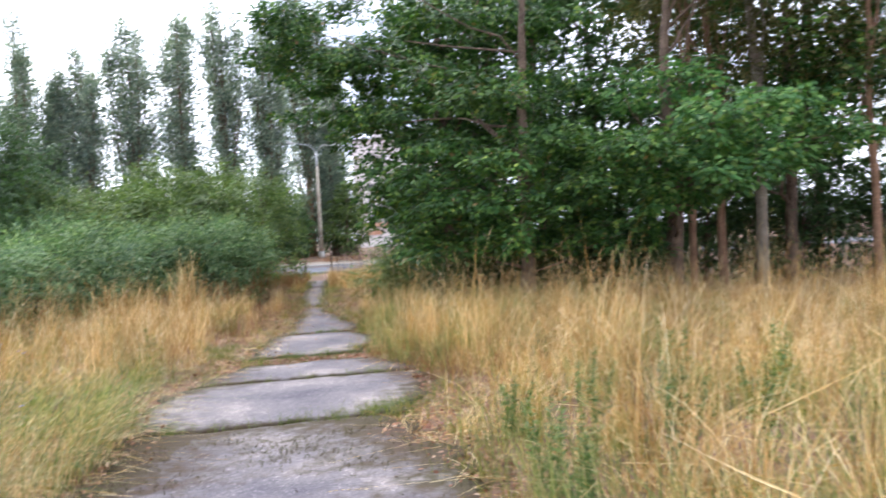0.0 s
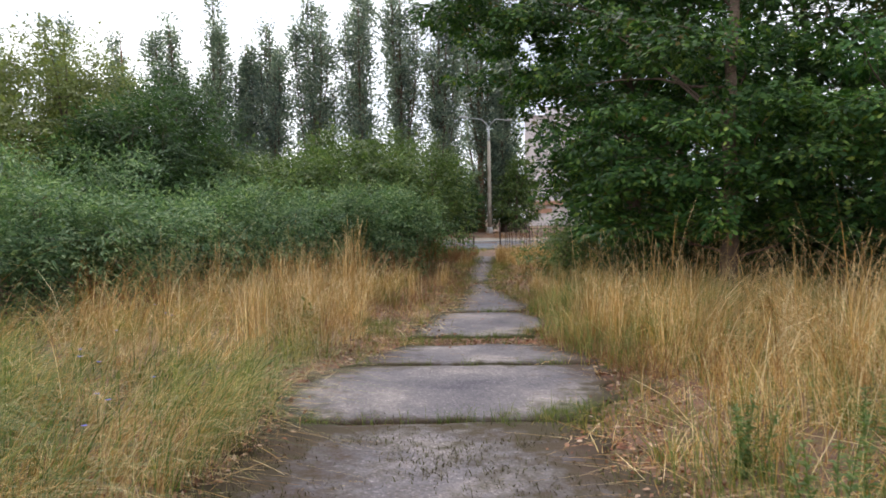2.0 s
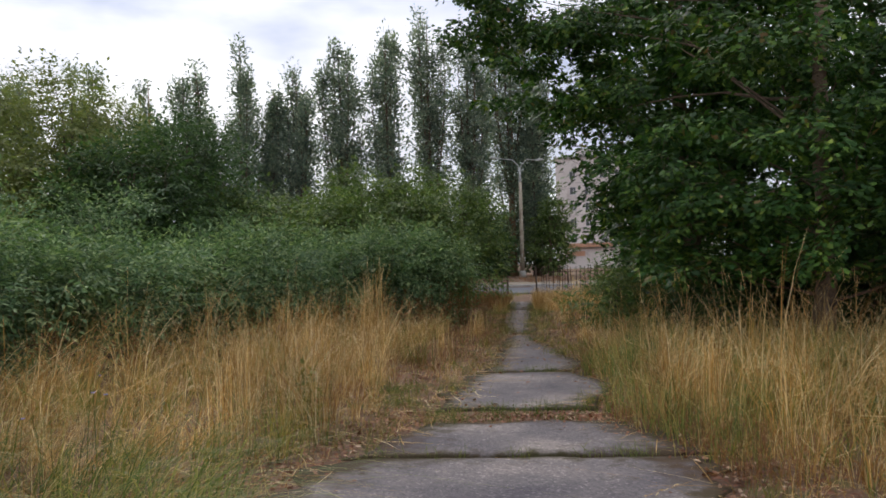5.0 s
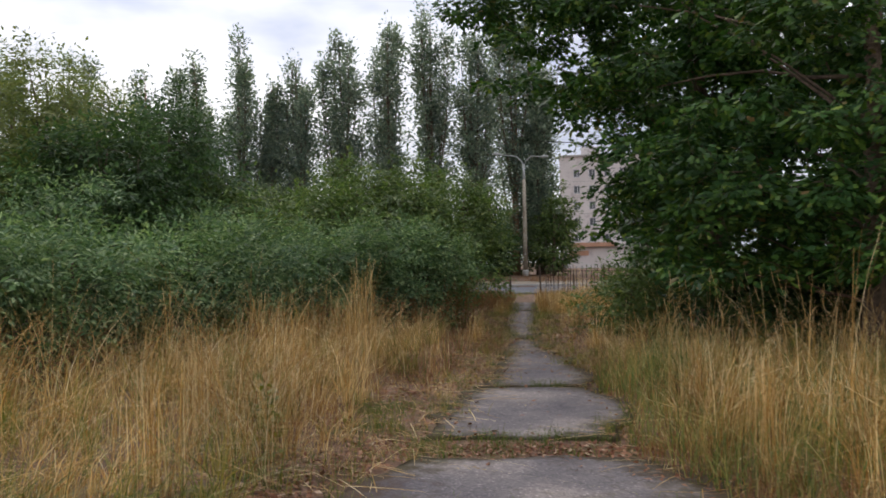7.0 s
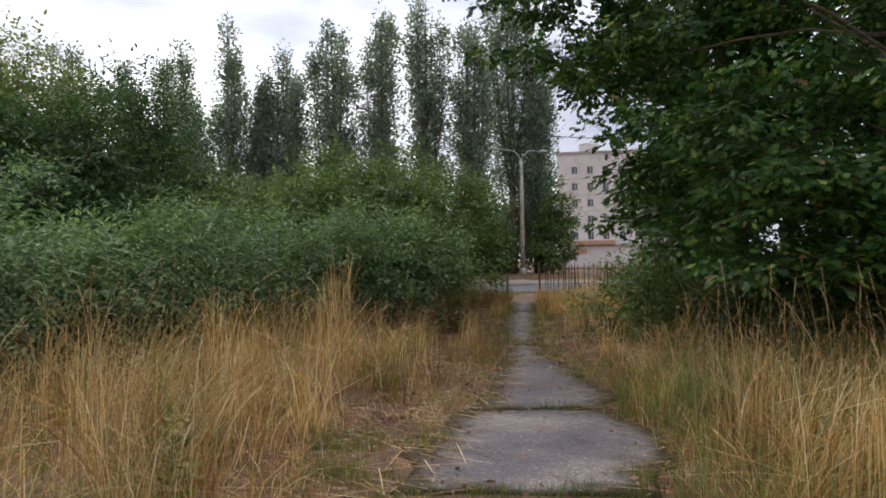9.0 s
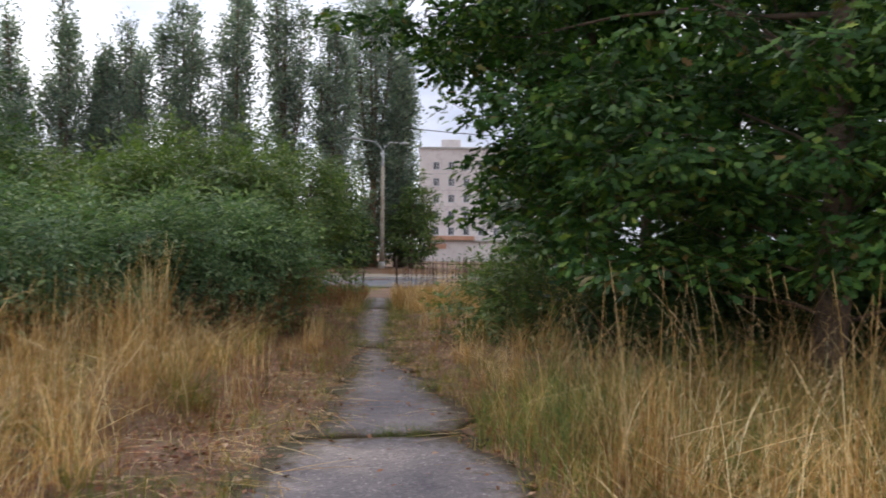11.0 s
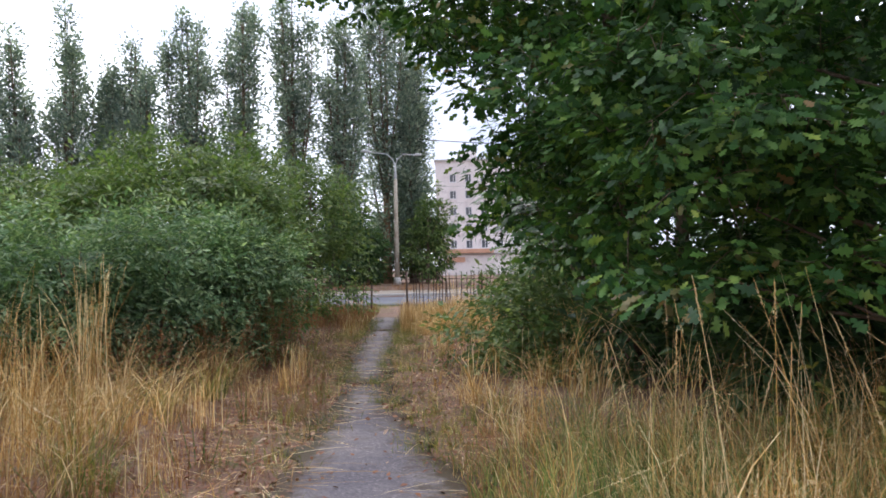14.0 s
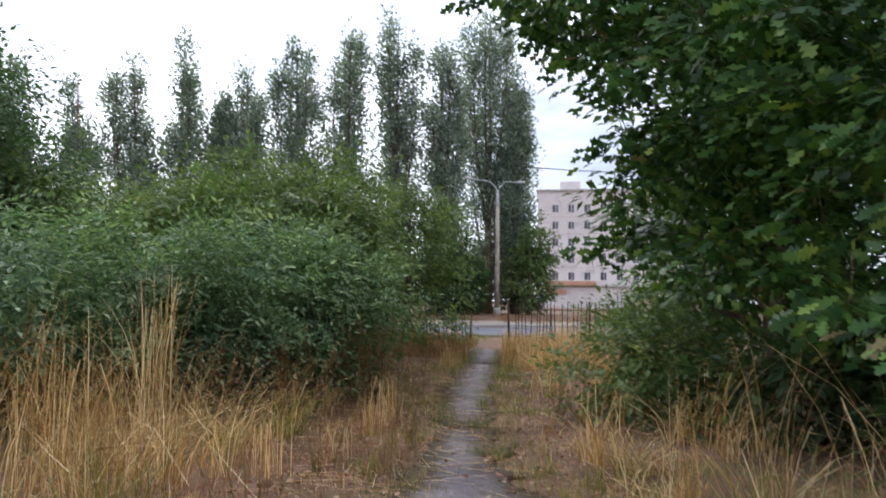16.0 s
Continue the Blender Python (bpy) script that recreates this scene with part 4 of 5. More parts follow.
# shrubs on the other side: a bluish elder hedge in front, box elders behind
ELDERS = [(-7.3, 22.9, 1.2, 2.35), (-7.9, 21.6, 1.5, 2.5), (-8.6, 20.1, 1.5, 2.3), (-9.3, 18.2, 1.6, 2.35), (-9.6, 16.2, 1.6, 2.2), (-9.7, 14.1, 1.6, 2.2), (-9.9, 12.0, 1.6, 2.3), (-10.3, 9.6, 1.7, 2.4), (-11.6, 19.8, 1.8, 3.0), (-12.4, 16.4, 2.0, 3.2), (-12.9, 13.0, 2.0, 3.3)]
for k, (x, y, w, hgt) in enumerate(ELDERS):
    tree("elder_shrub", (x, y, 0.0), [(0, 0, -0.05), (0.1, 0, hgt * 0.4), (0.15, 0.1, hgt * 0.8)], [0.05, 0.035, 0.015],
         [((0, 0, hgt * 0.40), (w, w, hgt * 0.46), 1.5), ((w * 0.25, -w * 0.15, hgt * 0.68), (w * 0.75, w * 0.75, hgt * 0.34), 1.0), ((-w * 0.3, w * 0.1, hgt * 0.62), (w * 0.7, w * 0.7, hgt * 0.3), 0.8)],
         112, 24, 0.115, 0.4, SLIM, ELDER_LEAF, TWIG, "dense bluish green elder shrub behind dry grass", "shrub", 120 + k, limbs=9, limb_r=0.022, pinnate=True, group="hedge of elder shrubs", low=-0.8)
MAPLES = [(-8.6, 25.4, 1.6, 3.6, MAPLE_LEAF), (-9.4, 27.6, 1.8, 4.7, MAPLE_LEAF), (-11.4, 27.6, 2.0, 4.8, MAPLE_LEAF), (-13.6, 26.6, 1.9, 4.2, MAPLE_LEAF), (-9.1, 32.0, 1.7, 4.6, MAPLE_LEAF), (-10.4, 23.8, 1.7, 3.6, MAPLE_LEAF), (-12.8, 22.6, 1.8, 3.6, MAPLE_LEAF),
          (-16.0, 25.0, 2.2, 5.0, DARK_LEAF), (-14.6, 22.4, 2.2, 6.2, DARK_LEAF), (-18.6, 17.6, 2.8, 7.2, WILLOW_LEAF), (-16.2, 15.2, 2.6, 5.2, WILLOW_LEAF), (-22.0, 21.4, 3.0, 8.6, WILLOW_LEAF), (-15.6, 11.0, 2.6, 5.4, WILLOW_LEAF), (-19.5, 24.5, 2.6, 7.6, WILLOW_LEAF), (-20.5, 13.0, 3.0, 7.6, WILLOW_LEAF), (-13.4, 18.8, 2.0, 4.9, DARK_LEAF), (-18.0, 21.6, 2.6, 7.8, WILLOW_LEAF)]
for k, (x, y, w, hgt, mat) in enumerate(MAPLES):
    tree("box_elder" if mat is MAPLE_LEAF else "field_tree", (x, y, 0.0), [(0, 0, -0.05), (0.1, 0, hgt * 0.4), (0.15, 0.1, hgt * 0.85)], [0.09, 0.07, 0.02],
         [((0, 0, hgt * 0.32), (w, w, hgt * 0.34), 1.2), ((w * 0.2, -w * 0.1, hgt * 0.64), (w * 0.85, w * 0.85, hgt * 0.30), 1.2), ((-w * 0.35, w * 0.1, hgt * 0.62), (w * 0.75, w * 0.75, hgt * 0.28), 0.9), ((w * 0.05, 0, hgt * 0.84), (w * 0.55, w * 0.55, hgt * 0.17), 0.6)],
         190 if mat is MAPLE_LEAF else 330, 14 if mat is MAPLE_LEAF else 11, 0.14, 0.44, KITE, mat, TWIG, {MAPLE_LEAF: "bushy light green box elder with feathery leaves", DARK_LEAF: "rounded dark green field tree", WILLOW_LEAF: "tall loose olive green field tree"}[mat], "tree", 160 + k, limbs=9, limb_r=0.035, pinnate=True, group="thicket of small trees")

for k, (x, y, w, hgt) in enumerate([(-2.7, 30.5, 1.2, 1.9), (-1.3, 26.8, 1.4, 2.3), (-1.6, 33.5, 1.5, 2.4), (-2.3, 21.6, 0.9, 1.2)]):
    tree("sapling_bush", (x, y, 0.0), [(0, 0, -0.05), (0.05, 0, hgt * 0.4), (0.1, 0.1, hgt * 0.8)], [0.03, 0.02, 0.01],
         [((0, 0, hgt * 0.42), (w, w, hgt * 0.46), 1.2), ((w * 0.2, 0, hgt * 0.7), (w * 0.6, w * 0.6, hgt * 0.3), 0.8)],
         90, 9, 0.12, 0.35, KITE, MAPLE_LEAF, TWIG, "light green sapling bush at the end of the path", "bush", 190 + k, limbs=5, limb_r=0.018, pinnate=True, group="sapling bushes")

# background trees along the street
for k, (x, y, w, hgt) in enumerate([(-21.5, 58.0, 3.0, 6.5), (-27.0, 56.5, 3.4, 7.0), (-33.0, 56.0, 3.6, 6.5), (-12.0, 68.0, 2.0, 6.6), (-13.6, 72.5, 2.4, 8.5), (-40.0, 54.0, 3.8, 6.5), (-47.0, 51.0, 4.0, 7.0), (5.5, 64.0, 4.0, 8.0), (-17.6, 61.5, 1.9, 5.6), (-18.8, 66.5, 2.4, 7.5), (-24.0, 63.0, 3.0, 8.0), (-0.5, 62.0, 2.6, 7.0), (-17.2, 75.0, 2.4, 6.0), (-15.7, 64.0, 1.3, 4.2), (-16.8, 62.6, 1.6, 4.8), (-12.4, 70.5, 1.9, 5.4), (-16.4, 72.5, 2.2, 6.6), (-19.5, 76.0, 3.2, 6.0), (-26.0, 75.0, 3.6, 5.5), (-33.0, 74.0, 3.8, 5.5), (-41.0, 72.0, 4.0, 5.5), (-50.0, 69.0, 4.4, 6.0), (-60.0, 64.0, 4.6, 6.5), (7.0, 44.0, 3.6, 8.0), (14.0, 42.0, 3.8, 8.5), (22.0, 38.0, 4.0, 9.0), (29.0, 32.0, 4.2, 9.0), (26.0, 22.0, 3.6, 9.0)]):
    tree("street_tree", (x, y, float(ground_z(np.array(x), np.array(y)))), [(0, 0, -0.1), (0.1, 0, hgt * 0.4), (0.15, 0.1, hgt * 0.85)], [0.16, 0.11, 0.03],
         [((0, 0, hgt * 0.42), (w, w, hgt * 0.42), 1.3), ((w * 0.25, 0, hgt * 0.72), (w * 0.7, w * 0.7, hgt * 0.28), 1.0)],
         115, 22, 0.33, 0.62, KITE, MAPLE_LEAF if k in (3, 4, 11) else DARK_LEAF, TWIG, "leafy green tree beside the street", "tree", 210 + k, limbs=6, limb_r=0.05, group="trees beside the street")


def poplar(x, y, hgt, w, seed, fullness=1.0):
    """A column of steep leaders, each a ragged plume; w is the crown's half width."""
    rng = np.random.default_rng(seed)
    z = float(ground_z(np.array(x), np.array(y)))
    top = tagged(new("poplar_tree"), "tall slender poplar with airy grey-green crown, tinted for haze", "poplar tree", "row of poplars")
    top.matrix_world = pose(x, y, z - 0.05, 0, 0, rng.random() * 360)
    h = Heap()
    line = [(0, 0, 0), (0.05, 0, hgt * 0.3), (rng.normal() * 0.15, rng.normal() * 0.15, hgt * 0.65), (0, 0, hgt * 0.99)]
    h.add(*tube(line, [0.36, 0.25, 0.13, 0.02], 9, 0.15, rng))
    part("trunk", h.mesh("trunk", PINE_BARK if seed % 3 == 0 else BARK, True), top)
    br, cs, os_ = Heap(), [], []
    # steep leaders, each a narrow plume of its own with a ragged tip
    leaders = 7 + seed % 3
    for i in range(leaders):
        ang = i * 2 * np.pi / leaders + rng.normal() * 0.35
        s0 = 0.06 + 0.34 * rng.random()
        s1 = 1.0 if i == 0 else min(0.97, s0 + 0.42 + 0.34 * rng.random())
        out = w * (0.12 if i == 0 else (0.45 + 0.45 * rng.random()) * (1.12 - 0.55 * s1))
        a = np.array([0, 0, hgt * s0])
        e = np.array([math.cos(ang) * out, math.sin(ang) * out, hgt * s1])
        spine = arc(a, e, out * 0.35, 9, (math.cos(ang), math.sin(ang), 0.0))
        br.add(*tube(spine, np.linspace(0.11, 0.015, 9), 4))
        m = int(30 * fullness * (s1 - s0) / 0.5)
        k = rng.random(m) ** 0.85
        q = np.stack([np.interp(k, np.linspace(0, 1, 9), spine[:, j]) for j in range(3)], -1)
        wide = 0.5 * w * np.minimum(1.0, 0.12 + 2.4 * (1 - k)) * np.minimum(1.0, 0.35 + 2.2 * k)
        d = unit(rng.normal(size=(m, 3)) * (1, 1, 0.35))
        end = q + d * (wide * (0.25 + 0.75 * rng.random(m)))[:, None] + np.array([0, 0, 0.5]) * rng.random(m)[:, None]
        for f, g in zip(q, end):
            br.add(*tube(arc(f - np.array([0, 0, 0.5]), g, 0.05, 3), [0.03, 0.02, 0.01], 3))
        cs.append(end)
        os_.append(unit(d * 0.6 + np.array([0, 0, 0.8])))
    # side growth round the foot of the column
    m = 46
    ang, z = rng.uniform(0, 6.28, m), hgt * rng.uniform(0.07, 0.42, m)
    r = w * rng.uniform(0.2, 0.75, m)
    cs.append(np.stack([np.cos(ang) * r, np.sin(ang) * r, z], -1))
    os_.append(unit(np.stack([np.cos(ang), np.sin(ang), np.ones(m)], -1)))
    for e in cs[-1]:
        br.add(*tube(arc((0, 0, max(0.3, e[2] - 1.2)), e, 0.1, 3), [0.04, 0.03, 0.012], 3))
    cs, os_ = np.concatenate(cs), np.concatenate(os_)
    part("branch_work", br.mesh("branch_work", BARK, True), top, kind="stuff")
    p, a, n, s = clump_leaves(rng, cs, os_, 0.68, 46, 0.27, 1.6, 0.0)
    h = Heap()
    scatter_leaves(h, KITE, p, a, unit(rng.normal(size=p.shape)), s)
    part("crown", h.mesh("crown", HAZY_POPLAR_LEAF), top, kind="stuff")


for k, (x, y, hgt, w) in enumerate([(-44.6, 57.6, 18.0, 2.6), (-40.4, 58.6, 18.6, 3.3), (-36.8, 60.0, 20.3, 3.0), (-34.6, 61.2, 16.6, 1.7), (-32.1, 61.0, 18.3, 2.7), (-28.7, 62.2, 20.0, 3.4), (-24.7, 63.2, 21.0, 3.5), (-21.4, 64.6, 22.6, 3.3), (-18.2, 66.0, 20.4, 2.7), (-15.6, 70.0, 23.6, 4.4), (-13.7, 71.0, 18.0, 2.5), (-49.5, 56.0, 19.0, 3.1), (-55.0, 54.0, 18.0, 3.1)]):
    poplar(x, y, hgt, 0.86 * w, 300 + k, 1.4 if x > -16 else 1.0)

# ---- grasses and weeds ----


def ribbons(base, height, lean, lean_dir, width, rng, stations=5, twist=0.25, tip=0.15):
    """Bent blades or stalks: verts (n, stations * 2, 3) and faces."""
    n = len(base)
    t = np.linspace(0, 1, stations)
    d = np.stack([np.cos(lean_dir), np.sin(lean_dir), np.zeros(n)], -1)
    horiz = lean[:, None] * t[None] ** 1.9
    vert = t[None] - 0.42 * np.minimum(lean, 1.4)[:, None] * t[None] ** 2.6
    c = base[:, None] + height[:, None, None] * (d[:, None] * horiz[..., None] + np.array([0, 0, 1.0]) * vert[..., None])
    fa = lean_dir + np.pi / 2 + rng.normal(size=n) * twist * 3
    side = np.stack([np.cos(fa), np.sin(fa), np.zeros(n)], -1)
    w = width[:, None] * (1 - (1 - tip) * t[None] ** 1.5)
    v = np.stack([c - side[:, None] * w[..., None] / 2, c + side[:, None] * w[..., None] / 2], 2)
    i = np.arange(stations - 1)
    f = np.stack([2 * i, 2 * i + 1, 2 * i + 3, 2 * i + 2], -1)
    f = f[None] + (np.arange(n) * stations * 2)[:, None, None]
    return v.reshape(-1, 3), f.reshape(-1, 4), c


def seed_heads(heap, c, rng, spikelets, length, spread, husk=0.09):
    """Panicles: small husks round the upper end of each stalk."""
    n = len(c)
    end, before = c[:, -1], c[:, -2]
    d = unit(end - before)
    k = np.tile(np.arange(spikelets) / (spikelets - 1), n)
    L = np.repeat(length, spikelets)
    p = np.repeat(end, spikelets, 0) - np.repeat(d, spikelets, 0) * (L * (1 - k))[:, None]
    out = unit(rng.normal(size=p.shape))
    r = np.repeat(spread, spikelets) * (1.1 - k)
    along = unit(np.repeat(d, spikelets, 0) + out * 0.2 - np.array([0, 0, 0.12]))
    scatter_leaves(heap, HUSK, p + out * r[:, None] * 0.5, along, unit(rng.normal(size=p.shape)), L * husk + 0.005)


def clumped(rng, n, x0, x1, y0, y1, keep, tuft=0.07, per=16):
    """Base places in tufts within a rectangle, thinned by keep(x, y)."""
    m = int(n / per) + 1
    cx, cy = rng.uniform(x0, x1, m), rng.uniform(y0, y1, m)
    x = np.repeat(cx, per) + rng.normal(size=m * per) * tuft
    y = np.repeat(cy, per) + rng.normal(size=m * per) * tuft
    ok = rng.random(len(x)) < keep(x, y)
    return x[ok], y[ok]


def cover(x, y):
    """How thick the tall grass stands: nothing on the path, thin along it and under the trees."""
    d, side = off_path(x, y)
    margin = np.where(side < 0, np.interp(y, [0, 7, 11, 13, 16, 19, 24, 36], [0.05, 0.05, 0.25, 0.55, 1.2, 1.2, 0.7, 0.6]),
                      np.interp(y, [0, 6, 8, 12, 15, 18, 24, 36], [0.35, 0.35, 0.1, 0.12, 0.35, 0.45, 0.5, 0.4]))
    c = np.clip((d - margin) / 0.5, 0, 1)
    c = np.where((x > -1.4 + 0.05 * (y - 15)) & (y > 15.8), c * np.clip(1 - (y - 15.8) / 1.8, 0, 1), c)
    hedge = np.interp(y, [0, 9, 19, 23, 40], [-9.3, -9.0, -8.0, -6.7, -7.8])
    c = np.where(x < hedge, c * 0.05, c)
    return c * np.clip(0.85 + 0.6 * wave(x, y, 0.6, 2.0) + 0.45 * wave(x, y, 0.22, 5.0), 0.08, 1)


def tallness(x, y):
    d, side = off_path(x, y)
    t = np.interp(d, [0, 0.3, 1.0, 1.8], [0.28, 0.5, 0.9, 1.0]) * (1 + 0.22 * wave(x, y, 0.8, 0.7))
    near_left = (side < 0) & (y < 9.5)
    t = np.where(near_left, t * np.interp(y, [0, 6, 9.5], [0.62, 0.68, 0.85]), t)
    t = np.where(y > 17, t * np.interp(y, [17, 22, 28, 36], [0.85, 0.6, 0.75, 0.8]), t)
    return t


def tufts_in(rng, n, area, per, radius, keep=cover):
    """Blades gathered in tufts of uneven size: place, outward direction, and the tuft's own height, lean and bearing."""
    x0, x1, y0, y1 = area
    m = int(n / per) + 1
    cx, cy = rng.uniform(x0, x1, m), rng.uniform(y0, y1, m)
    ok = rng.random(m) < keep(cx, cy)
    cx, cy = cx[ok], cy[ok]
    m = len(cx)
    size = np.clip(rng.lognormal(0, 0.5, m), 0.3, 2.6)
    count = np.maximum(2, (per * size)).astype(int)
    ang = rng.uniform(0, 2 * np.pi, count.sum())
    r = np.repeat(radius * np.sqrt(size), count) * rng.random(count.sum()) ** 0.7
    x, y = np.repeat(cx, count) + np.cos(ang) * r, np.repeat(cy, count) + np.sin(ang) * r
    tall = np.repeat(np.clip(rng.lognormal(0.02, 0.28, m), 0.45, 1.6), count)
    droop = np.repeat(np.abs(rng.normal(0, 0.42, m)), count)
    bearing = np.repeat(0.5 + wave(cx, cy, 1.5, 3.0) * 2.2 + rng.normal(size=m) * 0.8, count)
    on = off_path(x, y)[0] > -0.04
    return [k[on] for k in (x, y, ang, tall, droop, bearing)]


def meadow(name, label, area, stalks, blades, seed, husks=7, thick=1.0):
    """Tall dry grass in tufts: fine stalks with seed heads, and green to straw-coloured blades at their feet."""
    rng = np.random.default_rng(seed)
    x0, x1, y0, y1 = area
    top = tagged(new(name), label, "grass", kind="stuff")
    x, y, out, tall, droop, bearing = tufts_in(rng, stalks, area, 15, 0.11)
    n = len(x)
    h = tallness(x, y) * tall * (0.42 + 0.8 * rng.random(n) ** 1.25)
    base = np.stack([x, y, ground_z(x, y) - 0.01], -1)
    near_left = (y < 9.8) & (off_path(x, y)[1] < 0)
    free = rng.random(n) < 0.4
    dirn = np.where(free, out, bearing + rng.normal(size=n) * 0.5)
    dirn = np.where(near_left & ~free, rng.normal(-0.1, 0.6, n), dirn)
    lean = droop + np.abs(rng.normal(0.12, 0.2, n)) + near_left * rng.uniform(0.1, 0.8, n) + (rng.random(n) < 0.13) * rng.uniform(0.5, 1.7, n)
    v, f, c = ribbons(base, h, lean, dirn, thick * np.where(rng.random(n) < 0.1, rng.uniform(0.007, 0.0105, n), rng.uniform(0.0026, 0.006, n)), rng, 5, tip=0.4)
    part("stalks", np_mesh("stalks", v, f, STRAW), top, kind="stuff")
    heads = Heap()
    with_head = rng.random(n) < 0.5
    m = with_head.sum()
    seed_heads(heads, c[with_head], rng, husks, rng.uniform(0.07, 0.19, m) * np.clip(h[with_head], 0.5, 1.2), rng.uniform(0.008, 0.04, m))
    part("seed_heads", heads.mesh("seed_heads", SEED), top, kind="stuff")
    x, y = clumped(rng, stalks * 0.14, x0, x1, y0, y1, cover, 0.25, 4)
    m = len(x)
    t = tallness(x, y)
    p = np.stack([x, y, ground_z(x, y) + 0.05 + 0.45 * t * rng.random(m)], -1)
    ang = rng.uniform(0, 6.28, m)
    d = np.stack([np.cos(ang), np.sin(ang), rng.normal(0.2, 0.35, m)], -1)
    bent = Heap()
    scatter_leaves(bent, [(0, 0.0035), (0.5, 0.003), (1.0, 0.0015)], p, d, unit(rng.normal(size=(m, 3))), t * rng.uniform(0.35, 0.9, m), 0.12)
    part("broken_straw", bent.mesh("broken_straw", STRAW), top, kind="stuff")
    for nm, mat, share, lo, hi, wd in (("straw_blades", STRAW, 0.48, 0.22, 0.72, 0.0085), ("green_blades", BLADE, 0.52, 0.2, 0.68, 0.0105)):
        x, y, out, tall, droop, bearing = tufts_in(rng, blades * share, area, 24, 0.13)
        n = len(x)
        near_left = (y < 9.8) & (off_path(x, y)[1] < 0)
        h = tallness(x, y) * tall * rng.uniform(lo, hi, n) * np.where(near_left & (mat is BLADE), 1.35, 1.0)
        base = np.stack([x, y, ground_z(x, y) - 0.01], -1)
        dirn = np.where(rng.random(n) < 0.6, out, bearing + rng.normal(size=n) * 0.7)
        dirn = np.where(near_left & (rng.random(n) < 0.6), rng.normal(-0.1, 0.7, n), dirn)
        v, f, _ = ribbons(base, h, droop + np.abs(rng.normal(0.35, 0.4, n)) + near_left * 0.25, dirn, thick * wd * rng.uniform(0.45, 1.0, n), rng, 4)
        part(nm, np_mesh(nm, v, f, mat), top, kind="stuff")


meadow("dry_meadow", "tall golden dry grass with seed heads beside the path", (-2.6, 8.5, 2.0, 17.6), 26000, 36000, 401)
meadow("dry_meadow", "tall golden dry grass in front of the elder hedge", (-9.5, -2.2, 2.0, 19.0), 18000, 33000, 402)
meadow("dry_meadow", "thin dry grass along the far end of the path", (-10.5, 0.5, 18.5, 41.0), 12000, 18000, 403, 4, 1.6)
meadow("dry_meadow", "dry grass beyond the open meadow", (8.5, 18.0, 4.0, 18.0), 9000, 6000, 404, 4, 1.5)


def short_grass(name, label, spots, material, seed, h=(0.06, 0.2)):
    """Low tufts: spots of (x, y, radius, count)."""
    rng = np.random.default_rng(seed)
    xs = np.concatenate([x + rng.normal(size=n) * r for x, y, r, n in spots])
    ys = np.concatenate([y + rng.normal(size=n) * r * 0.6 for x, y, r, n in spots])
    base = np.stack([xs, ys, np.maximum(ground_z(xs, ys), np.where(off_path(xs, ys)[0] < 0, -0.012, -1)) - 0.005], -1)
    v, f, _ = ribbons(base, rng.uniform(*h, len(xs)), rng.uniform(0.1, 1.1, len(xs)), rng.uniform(0, 6.28, len(xs)), rng.uniform(0.003, 0.006, len(xs)), rng, 4)
    tagged(new(name, np_mesh(name, v, f, material)), label, "grass", kind="stuff")


rj = random.Random(9)
joint_spots = []
for yj, many in ((7.65, 7), (10.05, 8), (11.4, 6), (11.65, 14), (11.97, 8), (14.69, 8), (20.45, 6)):
    l, r = rims(yj)
    for _ in range(many):
        x = rj.uniform(l, r)
        joint_spots.append((x, yj + 0.26 * (x - (l + r) / 2) + rj.uniform(-0.04, 0.04) * (5 if many > 12 else 1), rj.uniform(0.04, 0.12), rj.randint(15, 50)))
short_grass("joint_grass", "low green grass tufts growing in the path's joints", joint_spots, FRESH, 410)
rim_spots = []
for _ in range(330):
    y = rj.uniform(3.2, 32)
    l, r = rims(y)
    left = rj.random() < 0.5
    x = l - rj.uniform(-0.15, 0.6) if left else r + rj.uniform(-0.15, 0.55)
    rim_spots.append((x, y, rj.uniform(0.05, 0.16), rj.randint(15, 45)))
short_grass("rim_grass", "short green and yellow grass along the path's rims", rim_spots, BLADE, 411, (0.08, 0.3))
short_grass("moss_tuft", "bright green low tuft on the path's rim", [(-0.75, 8.05, 0.14, 260), (-0.5, 8.3, 0.12, 160), (-1.15, 7.75, 0.10, 80), (-1.45, 7.72, 0.1, 60), (-4.1, 12.7, 0.2, 300), (-3.8, 12.0, 0.2, 240), (-1.75, 16.7, 0.15, 200), (-2.0, 15.2, 0.08, 60)], FRESH, 412, (0.05, 0.24))


def low_cover(n, seed, material, name, label, hmax):
    """Thin low growth and chaff on the bare soil beside the path."""
    rng = np.random.default_rng(seed)
    y = 3.0 + 34 * rng.random(n) ** 1.25
    l, r = rims(y)
    left = rng.random(n) < 0.55
    off = np.abs(rng.normal(0, 1.0, n)) * 1.5
    x = np.where(left, l - off, r + off)
    ok = rng.random(n) < np.clip(0.5 + 0.7 * wave(x, y, 0.45, 4.0 + seed), 0.04, 1)
    x, y = x[ok], y[ok]
    base = np.stack([x, y, ground_z(x, y) - 0.005], -1)
    v, f, _ = ribbons(base, rng.uniform(0.04, hmax, len(x)), rng.uniform(0.2, 1.4, len(x)), rng.uniform(0, 6.28, len(x)), rng.uniform(0.003, 0.007, len(x)), rng, 4)
    tagged(new(name, np_mesh(name, v, f, material)), label, "grass", kind="stuff")


